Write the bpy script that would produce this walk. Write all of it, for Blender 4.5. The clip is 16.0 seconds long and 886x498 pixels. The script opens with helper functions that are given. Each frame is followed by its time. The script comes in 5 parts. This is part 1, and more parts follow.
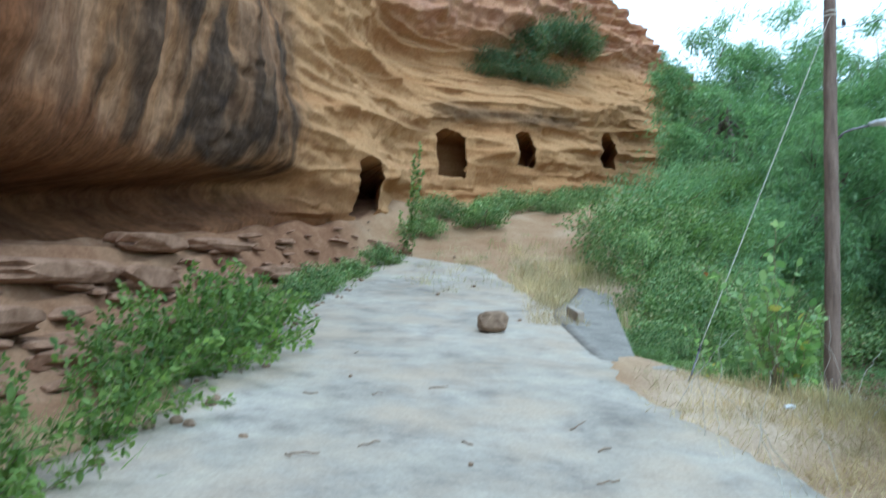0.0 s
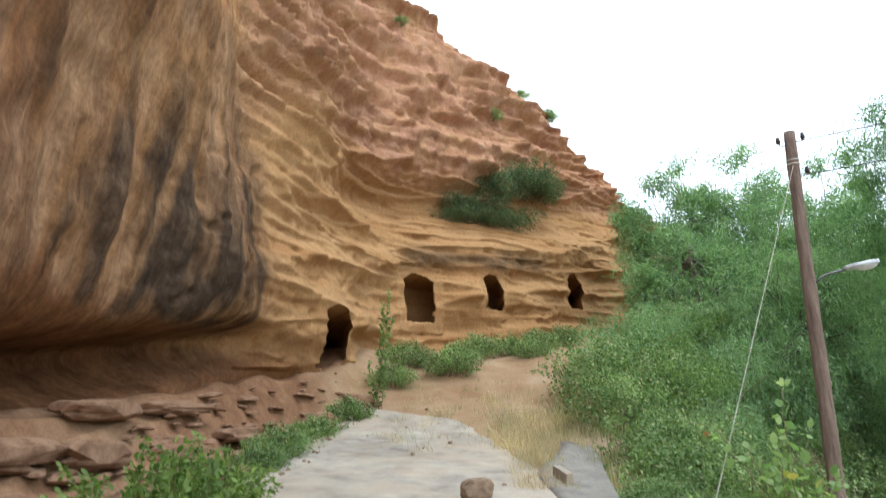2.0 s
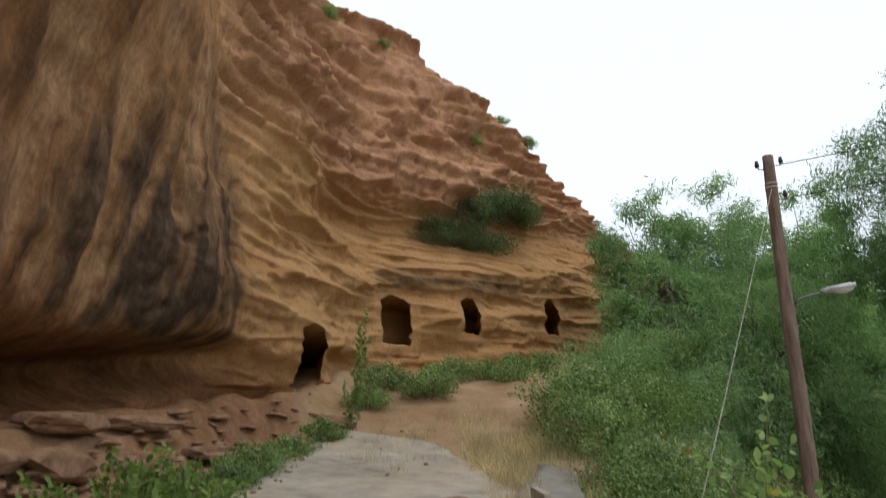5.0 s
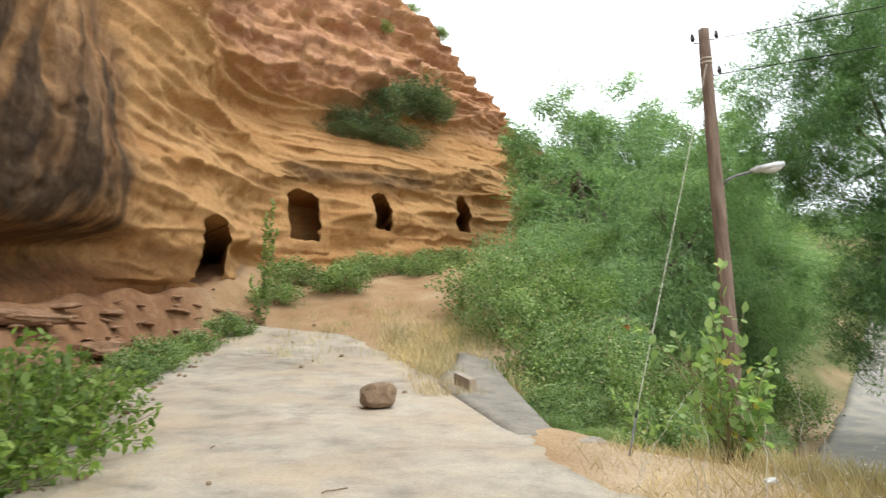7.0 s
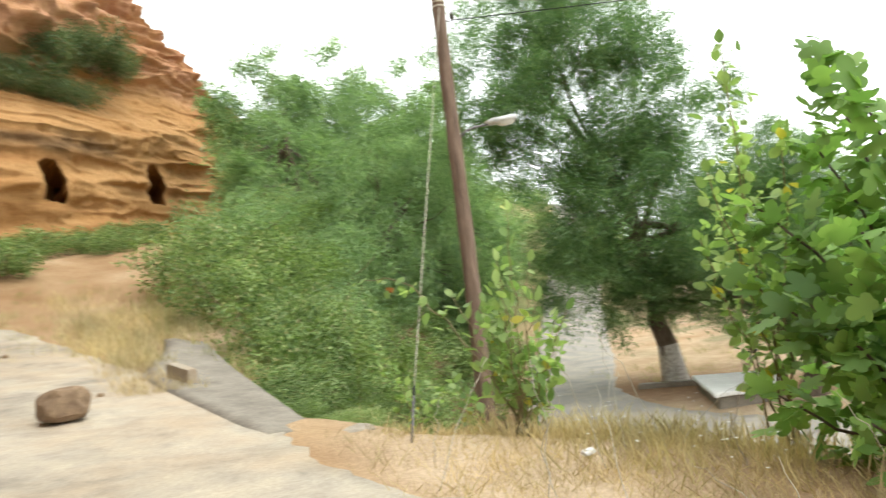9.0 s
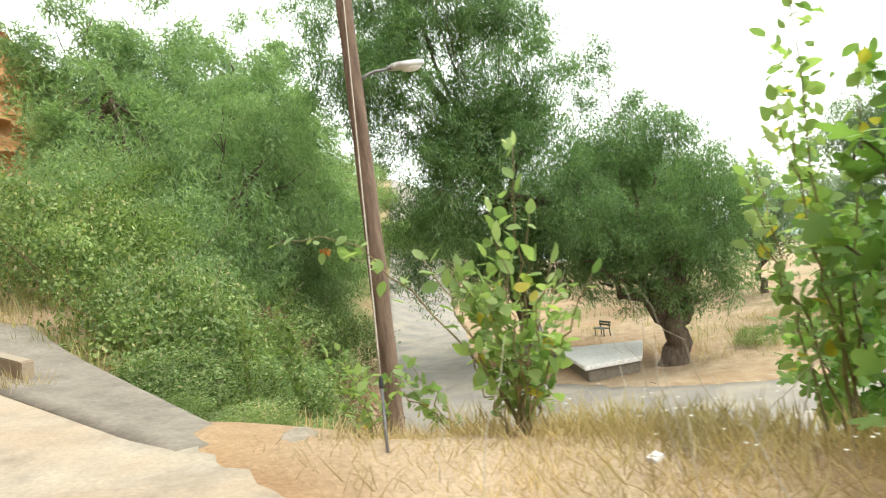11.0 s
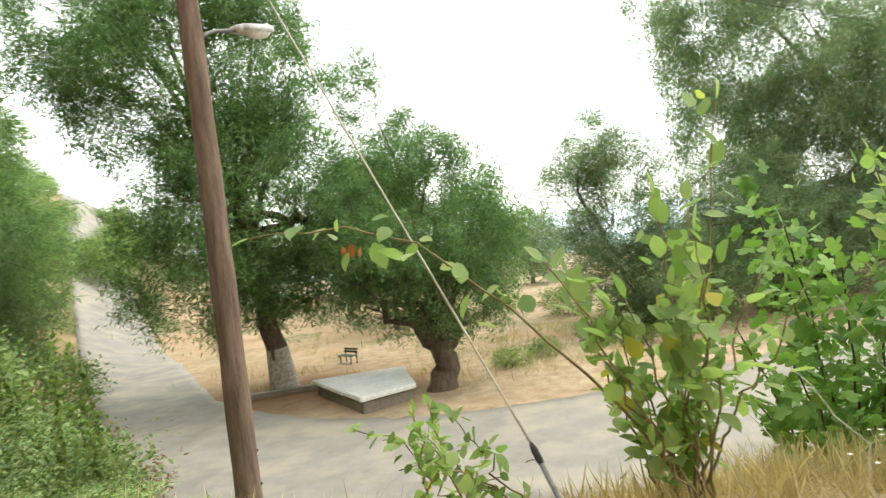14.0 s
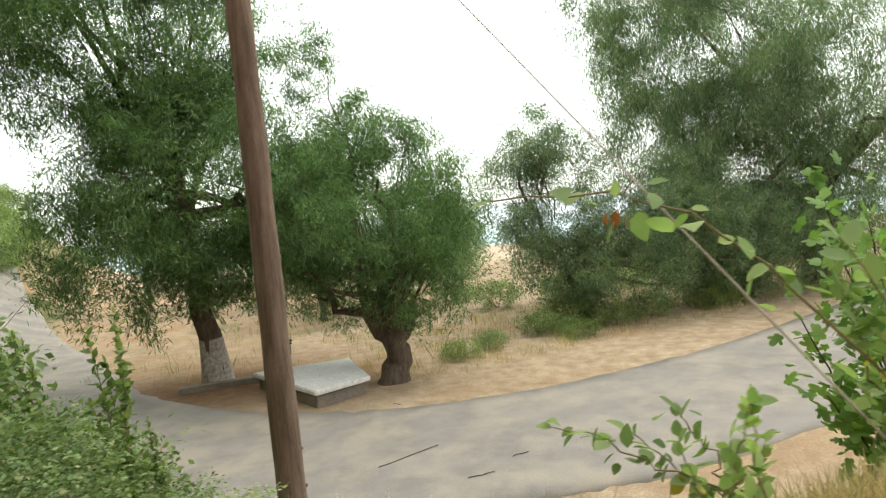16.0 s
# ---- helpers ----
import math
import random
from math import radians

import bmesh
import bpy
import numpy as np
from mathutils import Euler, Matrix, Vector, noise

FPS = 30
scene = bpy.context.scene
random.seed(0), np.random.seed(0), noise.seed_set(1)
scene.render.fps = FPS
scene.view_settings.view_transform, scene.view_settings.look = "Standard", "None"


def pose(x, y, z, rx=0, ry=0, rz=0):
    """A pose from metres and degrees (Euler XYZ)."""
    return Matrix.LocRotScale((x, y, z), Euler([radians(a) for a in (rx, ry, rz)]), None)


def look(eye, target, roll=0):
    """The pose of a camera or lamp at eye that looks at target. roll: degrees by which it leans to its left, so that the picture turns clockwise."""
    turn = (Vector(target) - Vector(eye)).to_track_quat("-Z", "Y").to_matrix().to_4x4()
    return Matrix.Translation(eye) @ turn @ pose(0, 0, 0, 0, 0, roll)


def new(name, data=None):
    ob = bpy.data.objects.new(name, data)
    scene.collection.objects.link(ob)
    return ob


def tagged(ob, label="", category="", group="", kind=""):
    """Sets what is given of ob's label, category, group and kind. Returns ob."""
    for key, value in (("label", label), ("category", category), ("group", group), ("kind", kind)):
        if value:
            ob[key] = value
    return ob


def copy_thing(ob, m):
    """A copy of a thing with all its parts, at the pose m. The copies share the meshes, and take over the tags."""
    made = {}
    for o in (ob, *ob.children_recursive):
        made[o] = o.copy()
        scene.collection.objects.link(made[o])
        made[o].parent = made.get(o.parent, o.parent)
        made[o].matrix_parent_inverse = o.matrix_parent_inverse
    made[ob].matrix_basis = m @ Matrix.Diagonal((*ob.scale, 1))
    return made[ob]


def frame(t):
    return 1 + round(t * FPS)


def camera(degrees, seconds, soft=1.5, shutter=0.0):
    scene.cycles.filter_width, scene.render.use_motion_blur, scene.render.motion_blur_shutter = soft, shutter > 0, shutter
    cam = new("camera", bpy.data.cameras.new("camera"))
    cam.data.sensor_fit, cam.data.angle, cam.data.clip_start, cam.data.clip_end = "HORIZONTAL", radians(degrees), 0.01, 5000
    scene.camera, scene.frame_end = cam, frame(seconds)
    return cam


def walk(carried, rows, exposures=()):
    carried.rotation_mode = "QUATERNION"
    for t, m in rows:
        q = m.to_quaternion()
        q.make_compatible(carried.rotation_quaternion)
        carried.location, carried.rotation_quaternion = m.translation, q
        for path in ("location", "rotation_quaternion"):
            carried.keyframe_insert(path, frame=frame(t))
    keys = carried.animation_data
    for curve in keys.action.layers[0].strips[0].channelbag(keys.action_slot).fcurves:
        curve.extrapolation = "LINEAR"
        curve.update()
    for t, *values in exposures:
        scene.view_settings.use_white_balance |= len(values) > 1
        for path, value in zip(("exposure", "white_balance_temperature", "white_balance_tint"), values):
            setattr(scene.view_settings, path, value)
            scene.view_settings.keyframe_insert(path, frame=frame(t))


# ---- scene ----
cam = camera(62.6, 16.0, 1.2, 0.6)
PATH = [
    (0, (0.575, -0.693, 1.771), (0.471, 1.301, 1.885), -1.7),
    (0.5, (0.538, -0.556, 1.897), (0.527, 1.429, 2.134), -1.8),
    (1, (0.403, -0.359, 1.963), (0.428, 1.614, 2.286), -1.8),
    (1.5, (0.378, -0.256, 2.038), (0.401, 1.705, 2.429), -2.7),
    (2, (0.360, -0.150, 2.131), (0.373, 1.790, 2.615), -3.5),
    (2.5, (0.342, -0.148, 2.194), (0.343, 1.759, 2.797), -4.6),
    (3, (0.327, -0.134, 2.234), (0.321, 1.721, 2.983), -5.6),
    (3.2, (0.323, -0.133, 2.244), (0.330, 1.705, 3.034), -5.9),
    (5.3, (0.248, 0.109, 1.924), (0.341, 2.05, 2.397), -2.3),
    (5.5, (0.228, 0.19, 1.917), (0.323, 2.143, 2.335), -1.9),
    (6, (0.145, 0.462, 1.887), (0.26, 2.429, 2.231), -1.8),
    (6.5, (0.135, 0.81, 1.803), (0.335, 2.776, 2.112), -2.8),
    (7, (0.062, 1.155, 1.738), (0.39, 3.107, 2.022), -4.3),
    (7.5, (0.075, 1.572, 1.737), (0.536, 3.498, 2.02), -6.2),
    (8, (0.089, 2.007, 1.74), (0.721, 3.888, 1.992), -7.8),
    (8.5, (0.108, 2.491, 1.743), (0.965, 4.289, 1.923), -8.5),
    (9, (0.124, 2.934, 1.749), (1.2, 4.616, 1.875), -8.8),
    (9.5, (0.077, 3.416, 1.767), (1.365, 4.945, 1.849), -8.7),
    (10, (0.236, 3.889, 1.784), (1.604, 5.347, 1.806), -9.3),
    (12.3, (0.026, 6.237, 1.857), (1.609, 7.458, 1.832), -6.4),
    (12.5, (0.062, 6.443, 1.879), (1.692, 7.601, 1.838), -6.6),
    (13, (0.154, 7.044, 1.885), (1.895, 8.027, 1.833), -7.7),
    (13.5, (0.22, 7.528, 1.909), (2.046, 8.343, 1.862), -7.6),
    (14, (0.295, 7.978, 1.955), (2.183, 8.633, 1.896), -7.5),
    (14.5, (0.318, 8.454, 1.985), (2.241, 9.001, 1.946), -7.5),
    (15, (0.386, 8.877, 1.989), (2.322, 9.376, 1.951), -6.9),
    (15.5, (0.395, 9.351, 2.024), (2.346, 9.786, 1.944), -6.3),
    (16, (0.359, 9.811, 2.018), (2.321, 10.185, 1.908), -5.6),
]
walk(cam, [(t, look(eye, target, roll)) for t, eye, target, roll in PATH],
     [(0, 0.6, 4650, -2), (0.5, 0.58, 4520, -1), (1.0, 0.5, 5100, 4), (1.5, 0.52, 5150, 4), (2.2, 0.72, 5800, 7), (2.6, 0.75, 5900, 8), (3.0, -0.05, 6000, 8), (3.2, -0.2, 6050, 8), (5.3, -0.25, 6100, 8), (5.6, 0.0, 6100, 8), (6, 0.55, 6250, 9), (7, 0.8, 6300, 7), (9, 1.02, 6650, 5), (10.1, 1.13, 6700, 5), (12.5, 1.04, 6900, 4), (14, 0.98, 6850, 4), (15, 0.68, 6850, 5), (16, 0.55, 6800, 6)])

# ---- light ----
SUN_EL, SUN_AZ = radians(58), radians(150)
world = bpy.data.worlds.new("overcast_sky")
scene.world = world
world.use_nodes = True
wn, wl = world.node_tree.nodes, world.node_tree.links
wn.clear()
sky = wn.new("ShaderNodeTexSky")
sky.sky_type, sky.sun_disc, sky.sun_elevation, sky.sun_rotation = "NISHITA", False, SUN_EL, SUN_AZ
veil = wn.new("ShaderNodeMix")
veil.data_type, veil.inputs[0].default_value = "RGBA", 0.86
veil.inputs[7].default_value = (9.6, 9.8, 9.9, 1)
wback, wout = wn.new("ShaderNodeBackground"), wn.new("ShaderNodeOutputWorld")
wback.inputs[1].default_value = 0.145
wl.new(sky.outputs[0], veil.inputs[6])
wl.new(veil.outputs[2], wback.inputs[0])
wl.new(wback.outputs[0], wout.inputs[0])
sun = new("sun", bpy.data.lights.new("sun", "SUN"))
sun.data.energy, sun.data.angle, sun.data.color = 0.8, radians(14), (1.0, 0.96, 0.9)
sun.matrix_world = look((math.sin(SUN_AZ) * math.cos(SUN_EL) * 50, math.cos(SUN_AZ) * math.cos(SUN_EL) * 50, math.sin(SUN_EL) * 50), (0, 0, 0))


# ---- materials ----
def graph(name, rough=0.85, spec=0.3):
    m = bpy.data.materials.new(name)
    m.use_nodes = True
    n, l = m.node_tree.nodes, m.node_tree.links
    b = n["Principled BSDF"]
    b.inputs["Roughness"].default_value = rough
    b.inputs["Specular IOR Level"].default_value = spec
    return m, n, l, b


def coords(n, l, scale=(1, 1, 1)):
    c, mp = n.new("ShaderNodeNewGeometry"), n.new("ShaderNodeMapping")
    mp.inputs[3].default_value = scale
    l.new(c.outputs["Position"], mp.inputs[0])
    return mp.outputs[0]


def noise_tex(n, l, vec, scale, detail=6, rough=0.6, distort=0.0):
    t = n.new("ShaderNodeTexNoise")
    t.inputs["Scale"].default_value, t.inputs["Detail"].default_value = scale, detail
    t.inputs["Roughness"].default_value, t.inputs["Distortion"].default_value = rough, distort
    l.new(vec, t.inputs["Vector"])
    return t.outputs["Fac"]


def ramp(n, l, fac, stops):
    r = n.new("ShaderNodeValToRGB")
    e = r.color_ramp.elements
    while len(e) < len(stops):
        e.new(0.5)
    for k, (p, c) in zip(e, stops):
        k.position, k.color = p, (*c, 1) if len(c) == 3 else c
    l.new(fac, r.inputs[0])
    return r.outputs[0]


def mixed(n, l, fac, a, b, mode="MIX"):
    x = n.new("ShaderNodeMix")
    x.data_type, x.blend_type = "RGBA", mode
    for socket, value in ((x.inputs[0], fac), (x.inputs[6], a), (x.inputs[7], b)):
        if isinstance(value, bpy.types.NodeSocket):
            l.new(value, socket)
        elif isinstance(value, tuple):
            socket.default_value = (*value, 1)
        else:
            socket.default_value = value
    return x.outputs[2]


def attribute(n, name):
    a = n.new("ShaderNodeAttribute")
    a.attribute_name = name
    return a.outputs["Fac"]


def bumped(n, l, b, height, strength=0.5, distance=0.02):
    u = n.new("ShaderNodeBump")
    u.inputs["Strength"].default_value, u.inputs["Distance"].default_value = strength, distance
    l.new(height, u.inputs["Height"])
    l.new(u.outputs[0], b.inputs["Normal"])


def mottled(name, dark, light, scale=3.0, rough=0.85, bump=0.4, dist=0.01, stretch=(1, 1, 1), spec=0.3, metal=0.0):
    m, n, l, b = graph(name, rough, spec)
    b.inputs["Metallic"].default_value = metal
    v = coords(n, l, stretch)
    big, small = noise_tex(n, l, v, scale), noise_tex(n, l, v, scale * 9, 8, 0.7)
    c = ramp(n, l, big, [(0.3, dark), (0.7, light)])
    g = ramp(n, l, small, [(0.25, (0.62, 0.62, 0.62)), (0.75, (1.15, 1.15, 1.15))])
    l.new(mixed(n, l, 1.0, c, g, "MULTIPLY"), b.inputs["Base Color"])
    bumped(n, l, b, small, bump, dist)
    return m


def foliage(name, dark, light, dry=None, share=0.0, through_light=0.48, rough=0.6):
    m, n, l, b = graph(name, rough, 0.35)
    g = n.new("ShaderNodeNewGeometry")
    stops = [(0.0, dark), (0.8 if dry else 1.0, light)]
    if dry:
        stops = [(0.0, dark), (1 - share - 0.02, light), (1 - share, dry), (1.0, dry)]
    c = ramp(n, l, g.outputs["Random Per Island"], stops)
    v = coords(n, l)
    patch = ramp(n, l, noise_tex(n, l, v, 0.9, 4), [(0.3, (0.58, 0.62, 0.6)), (0.7, (1.25, 1.22, 1.1))])
    col = mixed(n, l, 1.0, c, patch, "MULTIPLY")
    l.new(col, b.inputs["Base Color"])
    tr, mx = n.new("ShaderNodeBsdfTranslucent"), n.new("ShaderNodeMixShader")
    l.new(mixed(n, l, 1.0, col, (1.15, 1.3, 0.72), "MULTIPLY"), tr.inputs[0])
    mx.inputs[0].default_value = through_light
    l.new(b.outputs[0], mx.inputs[1])
    l.new(tr.outputs[0], mx.inputs[2])
    l.new(mx.outputs[0], n["Material Output"].inputs[0])
    return m


def cliff_material():
    m, n, l, b = graph("eroded_sandstone", 0.95, 0.1)
    v, bands = coords(n, l), coords(n, l, (0.10, 0.10, 1.0))
    strata = noise_tex(n, l, bands, 1.3, 6, 0.6, 0.3)
    base = ramp(n, l, strata, [(0.2, (0.27, 0.125, 0.05)), (0.42, (0.40, 0.216, 0.088)), (0.58, (0.465, 0.27, 0.12)), (0.8, (0.36, 0.18, 0.08))])
    upper = ramp(n, l, noise_tex(n, l, v, 0.8, 8, 0.65), [(0.3, (0.29, 0.14, 0.08)), (0.55, (0.46, 0.245, 0.145)), (0.75, (0.55, 0.35, 0.235))])
    c = mixed(n, l, attribute(n, "upper"), base, upper)
    # red-brown rock; its dark tone also carries painted shade low on the near wall
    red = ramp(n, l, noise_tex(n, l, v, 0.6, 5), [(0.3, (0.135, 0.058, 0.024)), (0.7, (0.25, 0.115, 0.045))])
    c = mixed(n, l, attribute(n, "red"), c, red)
    pale = ramp(n, l, noise_tex(n, l, coords(n, l, (1.2, 1.2, 0.2)), 1.6, 5), [(0.3, (0.24, 0.14, 0.075)), (0.7, (0.38, 0.25, 0.155))])
    c = mixed(n, l, attribute(n, "pale"), c, pale)
    # dark water stains, plus the painted shade of the recess under the lip
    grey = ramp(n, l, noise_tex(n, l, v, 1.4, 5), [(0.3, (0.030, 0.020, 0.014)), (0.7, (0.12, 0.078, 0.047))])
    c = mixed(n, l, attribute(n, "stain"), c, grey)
    sep, add, comb = n.new("ShaderNodeSeparateXYZ"), n.new("ShaderNodeMath"), n.new("ShaderNodeCombineXYZ")
    add.operation = "MULTIPLY_ADD"
    add.inputs[1].default_value = -0.12
    l.new(v, sep.inputs[0])
    l.new(sep.outputs[2], add.inputs[0])
    l.new(sep.outputs[1], add.inputs[2])
    squeeze = n.new("ShaderNodeVectorMath")
    squeeze.operation = "MULTIPLY"
    squeeze.inputs[1].default_value = (0.6, 1.2, 0.32)
    for source, target in ((sep.outputs[0], 0), (add.outputs[0], 1), (sep.outputs[2], 2)):
        l.new(source, comb.inputs[target])
    l.new(comb.outputs[0], squeeze.inputs[0])
    runs = noise_tex(n, l, squeeze.outputs[0], 1.0, 5, 0.55, 1.2)
    washed = mixed(n, l, 1.0, c, ramp(n, l, runs, [(0.36, (0.74, 0.70, 0.66)), (0.5, (0.98, 0.98, 0.98)), (0.66, (1.24, 1.22, 1.2))]), "MULTIPLY")
    thin = noise_tex(n, l, squeeze.outputs[0], 5.5, 7, 0.65, 0.8)
    washed = mixed(n, l, 1.0, washed, ramp(n, l, thin, [(0.32, (0.70, 0.67, 0.64)), (0.5, (1, 1, 1)), (0.7, (1.3, 1.27, 1.22))]), "MULTIPLY")
    c = mixed(n, l, attribute(n, "near"), c, washed)
    fine = noise_tex(n, l, v, 9, 9, 0.7)
    c = mixed(n, l, 1.0, c, ramp(n, l, fine, [(0.25, (0.66, 0.64, 0.62)), (0.75, (1.18, 1.18, 1.18))]), "MULTIPLY")
    l.new(c, b.inputs["Base Color"])
    bumped(n, l, b, fine, 0.7, 0.06)
    return m


def ground_material():
    m, n, l, b = graph("dry_earth", 0.97, 0.1)
    v = coords(n, l)
    earth = ramp(n, l, noise_tex(n, l, v, 0.7, 7), [(0.3, (0.31, 0.185, 0.095)), (0.55, (0.44, 0.30, 0.175)), (0.75, (0.54, 0.41, 0.27))])
    straw = ramp(n, l, noise_tex(n, l, v, 2.5, 7), [(0.3, (0.35, 0.25, 0.16)), (0.7, (0.57, 0.45, 0.315))])
    c = mixed(n, l, attribute(n, "straw"), earth, straw)
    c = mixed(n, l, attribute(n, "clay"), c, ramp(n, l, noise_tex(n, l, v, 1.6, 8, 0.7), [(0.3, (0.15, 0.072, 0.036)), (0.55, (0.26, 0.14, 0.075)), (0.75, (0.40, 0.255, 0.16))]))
    c = mixed(n, l, attribute(n, "green"), c, ramp(n, l, noise_tex(n, l, v, 2.0, 6), [(0.3, (0.07, 0.09, 0.03)), (0.7, (0.17, 0.19, 0.07))]))
    c = mixed(n, l, attribute(n, "sand"), c, ramp(n, l, noise_tex(n, l, v, 1.0, 6), [(0.3, (0.50, 0.385, 0.265)), (0.7, (0.66, 0.53, 0.39))]))
    fine = noise_tex(n, l, v, 22, 8, 0.75)
    c = mixed(n, l, 1.0, c, ramp(n, l, fine, [(0.3, (0.65, 0.63, 0.6)), (0.7, (1.15, 1.15, 1.15))]), "MULTIPLY")
    l.new(c, b.inputs["Base Color"])
    bumped(n, l, b, fine, 0.6, 0.03)
    return m


def paving_material(name, dark, light, warm, worn=0.16):
    m, n, l, b = graph(name, 0.9, 0.2)
    v = coords(n, l)
    c = ramp(n, l, noise_tex(n, l, v, 0.45, 8, 0.66, 0.2), [(0.3, dark), (0.7, light)])
    stain = ramp(n, l, noise_tex(n, l, v, 1.3, 9, 0.7, 0.2), [(0.34, (1 - worn, 1 - worn, 1 - worn * 0.95)), (0.5, (1, 1, 1)), (0.68, (1 + worn * 0.7, 1 + worn * 0.65, 1 + worn * 0.5))])
    c = mixed(n, l, 1.0, c, stain, "MULTIPLY")
    dust = ramp(n, l, noise_tex(n, l, v, 0.8, 6, 0.6), [(0.44, (0, 0, 0)), (0.66, (0.8, 0.8, 0.8))])
    c = mixed(n, l, dust, c, warm)
    fine = noise_tex(n, l, v, 30, 8, 0.75)
    c = mixed(n, l, 1.0, c, ramp(n, l, fine, [(0.3, (0.78, 0.77, 0.76)), (0.7, (1.12, 1.12, 1.12))]), "MULTIPLY")
    l.new(c, b.inputs["Base Color"])
    bumped(n, l, b, fine, 0.5, 0.008)
    return m


def water_material():
    m, n, l, b = graph("sea_water", 0.6, 0.15)
    v = coords(n, l)
    x = n.new("ShaderNodeSeparateXYZ")
    l.new(v, x.inputs[0])
    # turquoise water near the shore; distance haze is painted in as a paler blue
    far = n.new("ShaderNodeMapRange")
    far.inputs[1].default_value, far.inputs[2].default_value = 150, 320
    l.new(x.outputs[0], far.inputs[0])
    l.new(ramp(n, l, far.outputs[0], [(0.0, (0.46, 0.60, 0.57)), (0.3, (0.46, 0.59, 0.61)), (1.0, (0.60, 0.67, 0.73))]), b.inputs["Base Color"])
    bumped(n, l, b, noise_tex(n, l, v, 0.8, 6), 0.3, 0.05)
    return m


ROCK, EARTH, SEA = cliff_material(), ground_material(), water_material()
CONCRETE = paving_material("weathered_concrete", (0.30, 0.26, 0.205), (0.46, 0.405, 0.33), (0.46, 0.36, 0.255), 0.36)
ASPHALT = paving_material("dusty_asphalt", (0.25, 0.235, 0.215), (0.34, 0.315, 0.285), (0.42, 0.37, 0.295), 0.12)
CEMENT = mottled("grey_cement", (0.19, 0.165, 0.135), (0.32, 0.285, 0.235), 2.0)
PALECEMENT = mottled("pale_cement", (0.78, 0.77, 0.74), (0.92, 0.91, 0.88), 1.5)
POLEWOOD = mottled("weathered_pole_wood", (0.125, 0.085, 0.062), (0.30, 0.215, 0.165), 2.5, 0.9, 0.8, 0.012, (6, 6, 0.5))
BARK = mottled("grey_brown_bark", (0.10, 0.075, 0.058), (0.25, 0.195, 0.15), 5, 0.95, 1.0, 0.04, (2, 2, 0.5))
TWIG = mottled("dry_twig", (0.16, 0.10, 0.06), (0.34, 0.24, 0.15), 8)
GREENSTEM = mottled("green_stem", (0.20, 0.18, 0.09), (0.36, 0.30, 0.17), 8)
WHITEWASH = mottled("flaked_whitewash", (0.30, 0.26, 0.22), (0.78, 0.75, 0.70), 9, 0.9, 0.8, 0.02)
STONE = mottled("brown_stone", (0.17, 0.11, 0.07), (0.36, 0.25, 0.16), 7, 0.9, 0.7, 0.02)
PALESTONE = mottled("pale_sandstone", (0.19, 0.10, 0.052), (0.40, 0.24, 0.145), 4, 0.95, 0.7, 0.03)
LAMPGREY = mottled("lamp_enamel", (0.55, 0.56, 0.56), (0.70, 0.71, 0.71), 3, 0.5, 0.1)
LENS = mottled("clouded_lens", (0.66, 0.66, 0.63), (0.78, 0.78, 0.76), 5, 0.25, 0.05, spec=0.6)
METAL = mottled("dull_steel", (0.12, 0.11, 0.11), (0.26, 0.25, 0.25), 6, 0.55, 0.2, metal=0.6)
ROPE = mottled("pale_cable", (0.42, 0.38, 0.30), (0.62, 0.58, 0.48), 10)
DARKWIRE = mottled("dark_wire", (0.02, 0.02, 0.02), (0.05, 0.05, 0.05), 10)
PORCELAIN = mottled("dark_porcelain", (0.03, 0.02, 0.02), (0.07, 0.05, 0.04), 8, 0.3)
BENCHGREEN = mottled("dark_green_paint", (0.02, 0.05, 0.03), (0.05, 0.09, 0.06), 6, 0.6)
WHITEPAPER = mottled("white_litter", (0.7, 0.7, 0.7), (0.85, 0.85, 0.84), 9)
L_TAMARISK = foliage("tamarisk_green", (0.10, 0.19, 0.09), (0.25, 0.38, 0.18), through_light=0.44)
L_PEPPER = foliage("pepper_tree_green", (0.13, 0.21, 0.125), (0.28, 0.38, 0.24), (0.34, 0.27, 0.20), 0.04, through_light=0.44)
L_AILANTHUS = foliage("bright_tree_green", (0.16, 0.268, 0.135), (0.36, 0.475, 0.27))
L_BRAMBLE = foliage("bramble_green", (0.10, 0.175, 0.058), (0.34, 0.44, 0.19), (0.46, 0.43, 0.25), 0.05, through_light=0.34)
L_FIG = foliage("fig_leaf_green", (0.14, 0.262, 0.08), (0.29, 0.45, 0.15), through_light=0.4)
L_TOBACCO = foliage("yellow_green_leaf", (0.21, 0.33, 0.125), (0.44, 0.56, 0.265), (0.609, 0.522, 0.116), 0.03)
L_WEED = foliage("weed_green", (0.12, 0.19, 0.065), (0.32, 0.41, 0.16))
L_DARKWEED = foliage("dark_weed_green", (0.10, 0.165, 0.04), (0.27, 0.36, 0.10))
L_LEDGE = foliage("dull_ledge_green", (0.055, 0.10, 0.05), (0.19, 0.25, 0.12), (0.30, 0.24, 0.14), 0.08, through_light=0.3)
L_AGAVE = foliage("agave_grey_green", (0.145, 0.189, 0.145), (0.290, 0.348, 0.261), through_light=0.05)
L_STRAW = foliage("dry_straw", (0.44, 0.34, 0.21), (0.72, 0.60, 0.40), through_light=0.3, rough=0.8)
L_GRASS = foliage("half_green_grass", (0.24, 0.25, 0.10), (0.52, 0.46, 0.25), through_light=0.35)
L_BROWN = foliage("brown_dry_grass", (0.44, 0.32, 0.21), (0.70, 0.56, 0.39), through_light=0.3, rough=0.8)
PETAL = mottled("white_petal", (0.75, 0.74, 0.68), (0.85, 0.84, 0.78), 9)
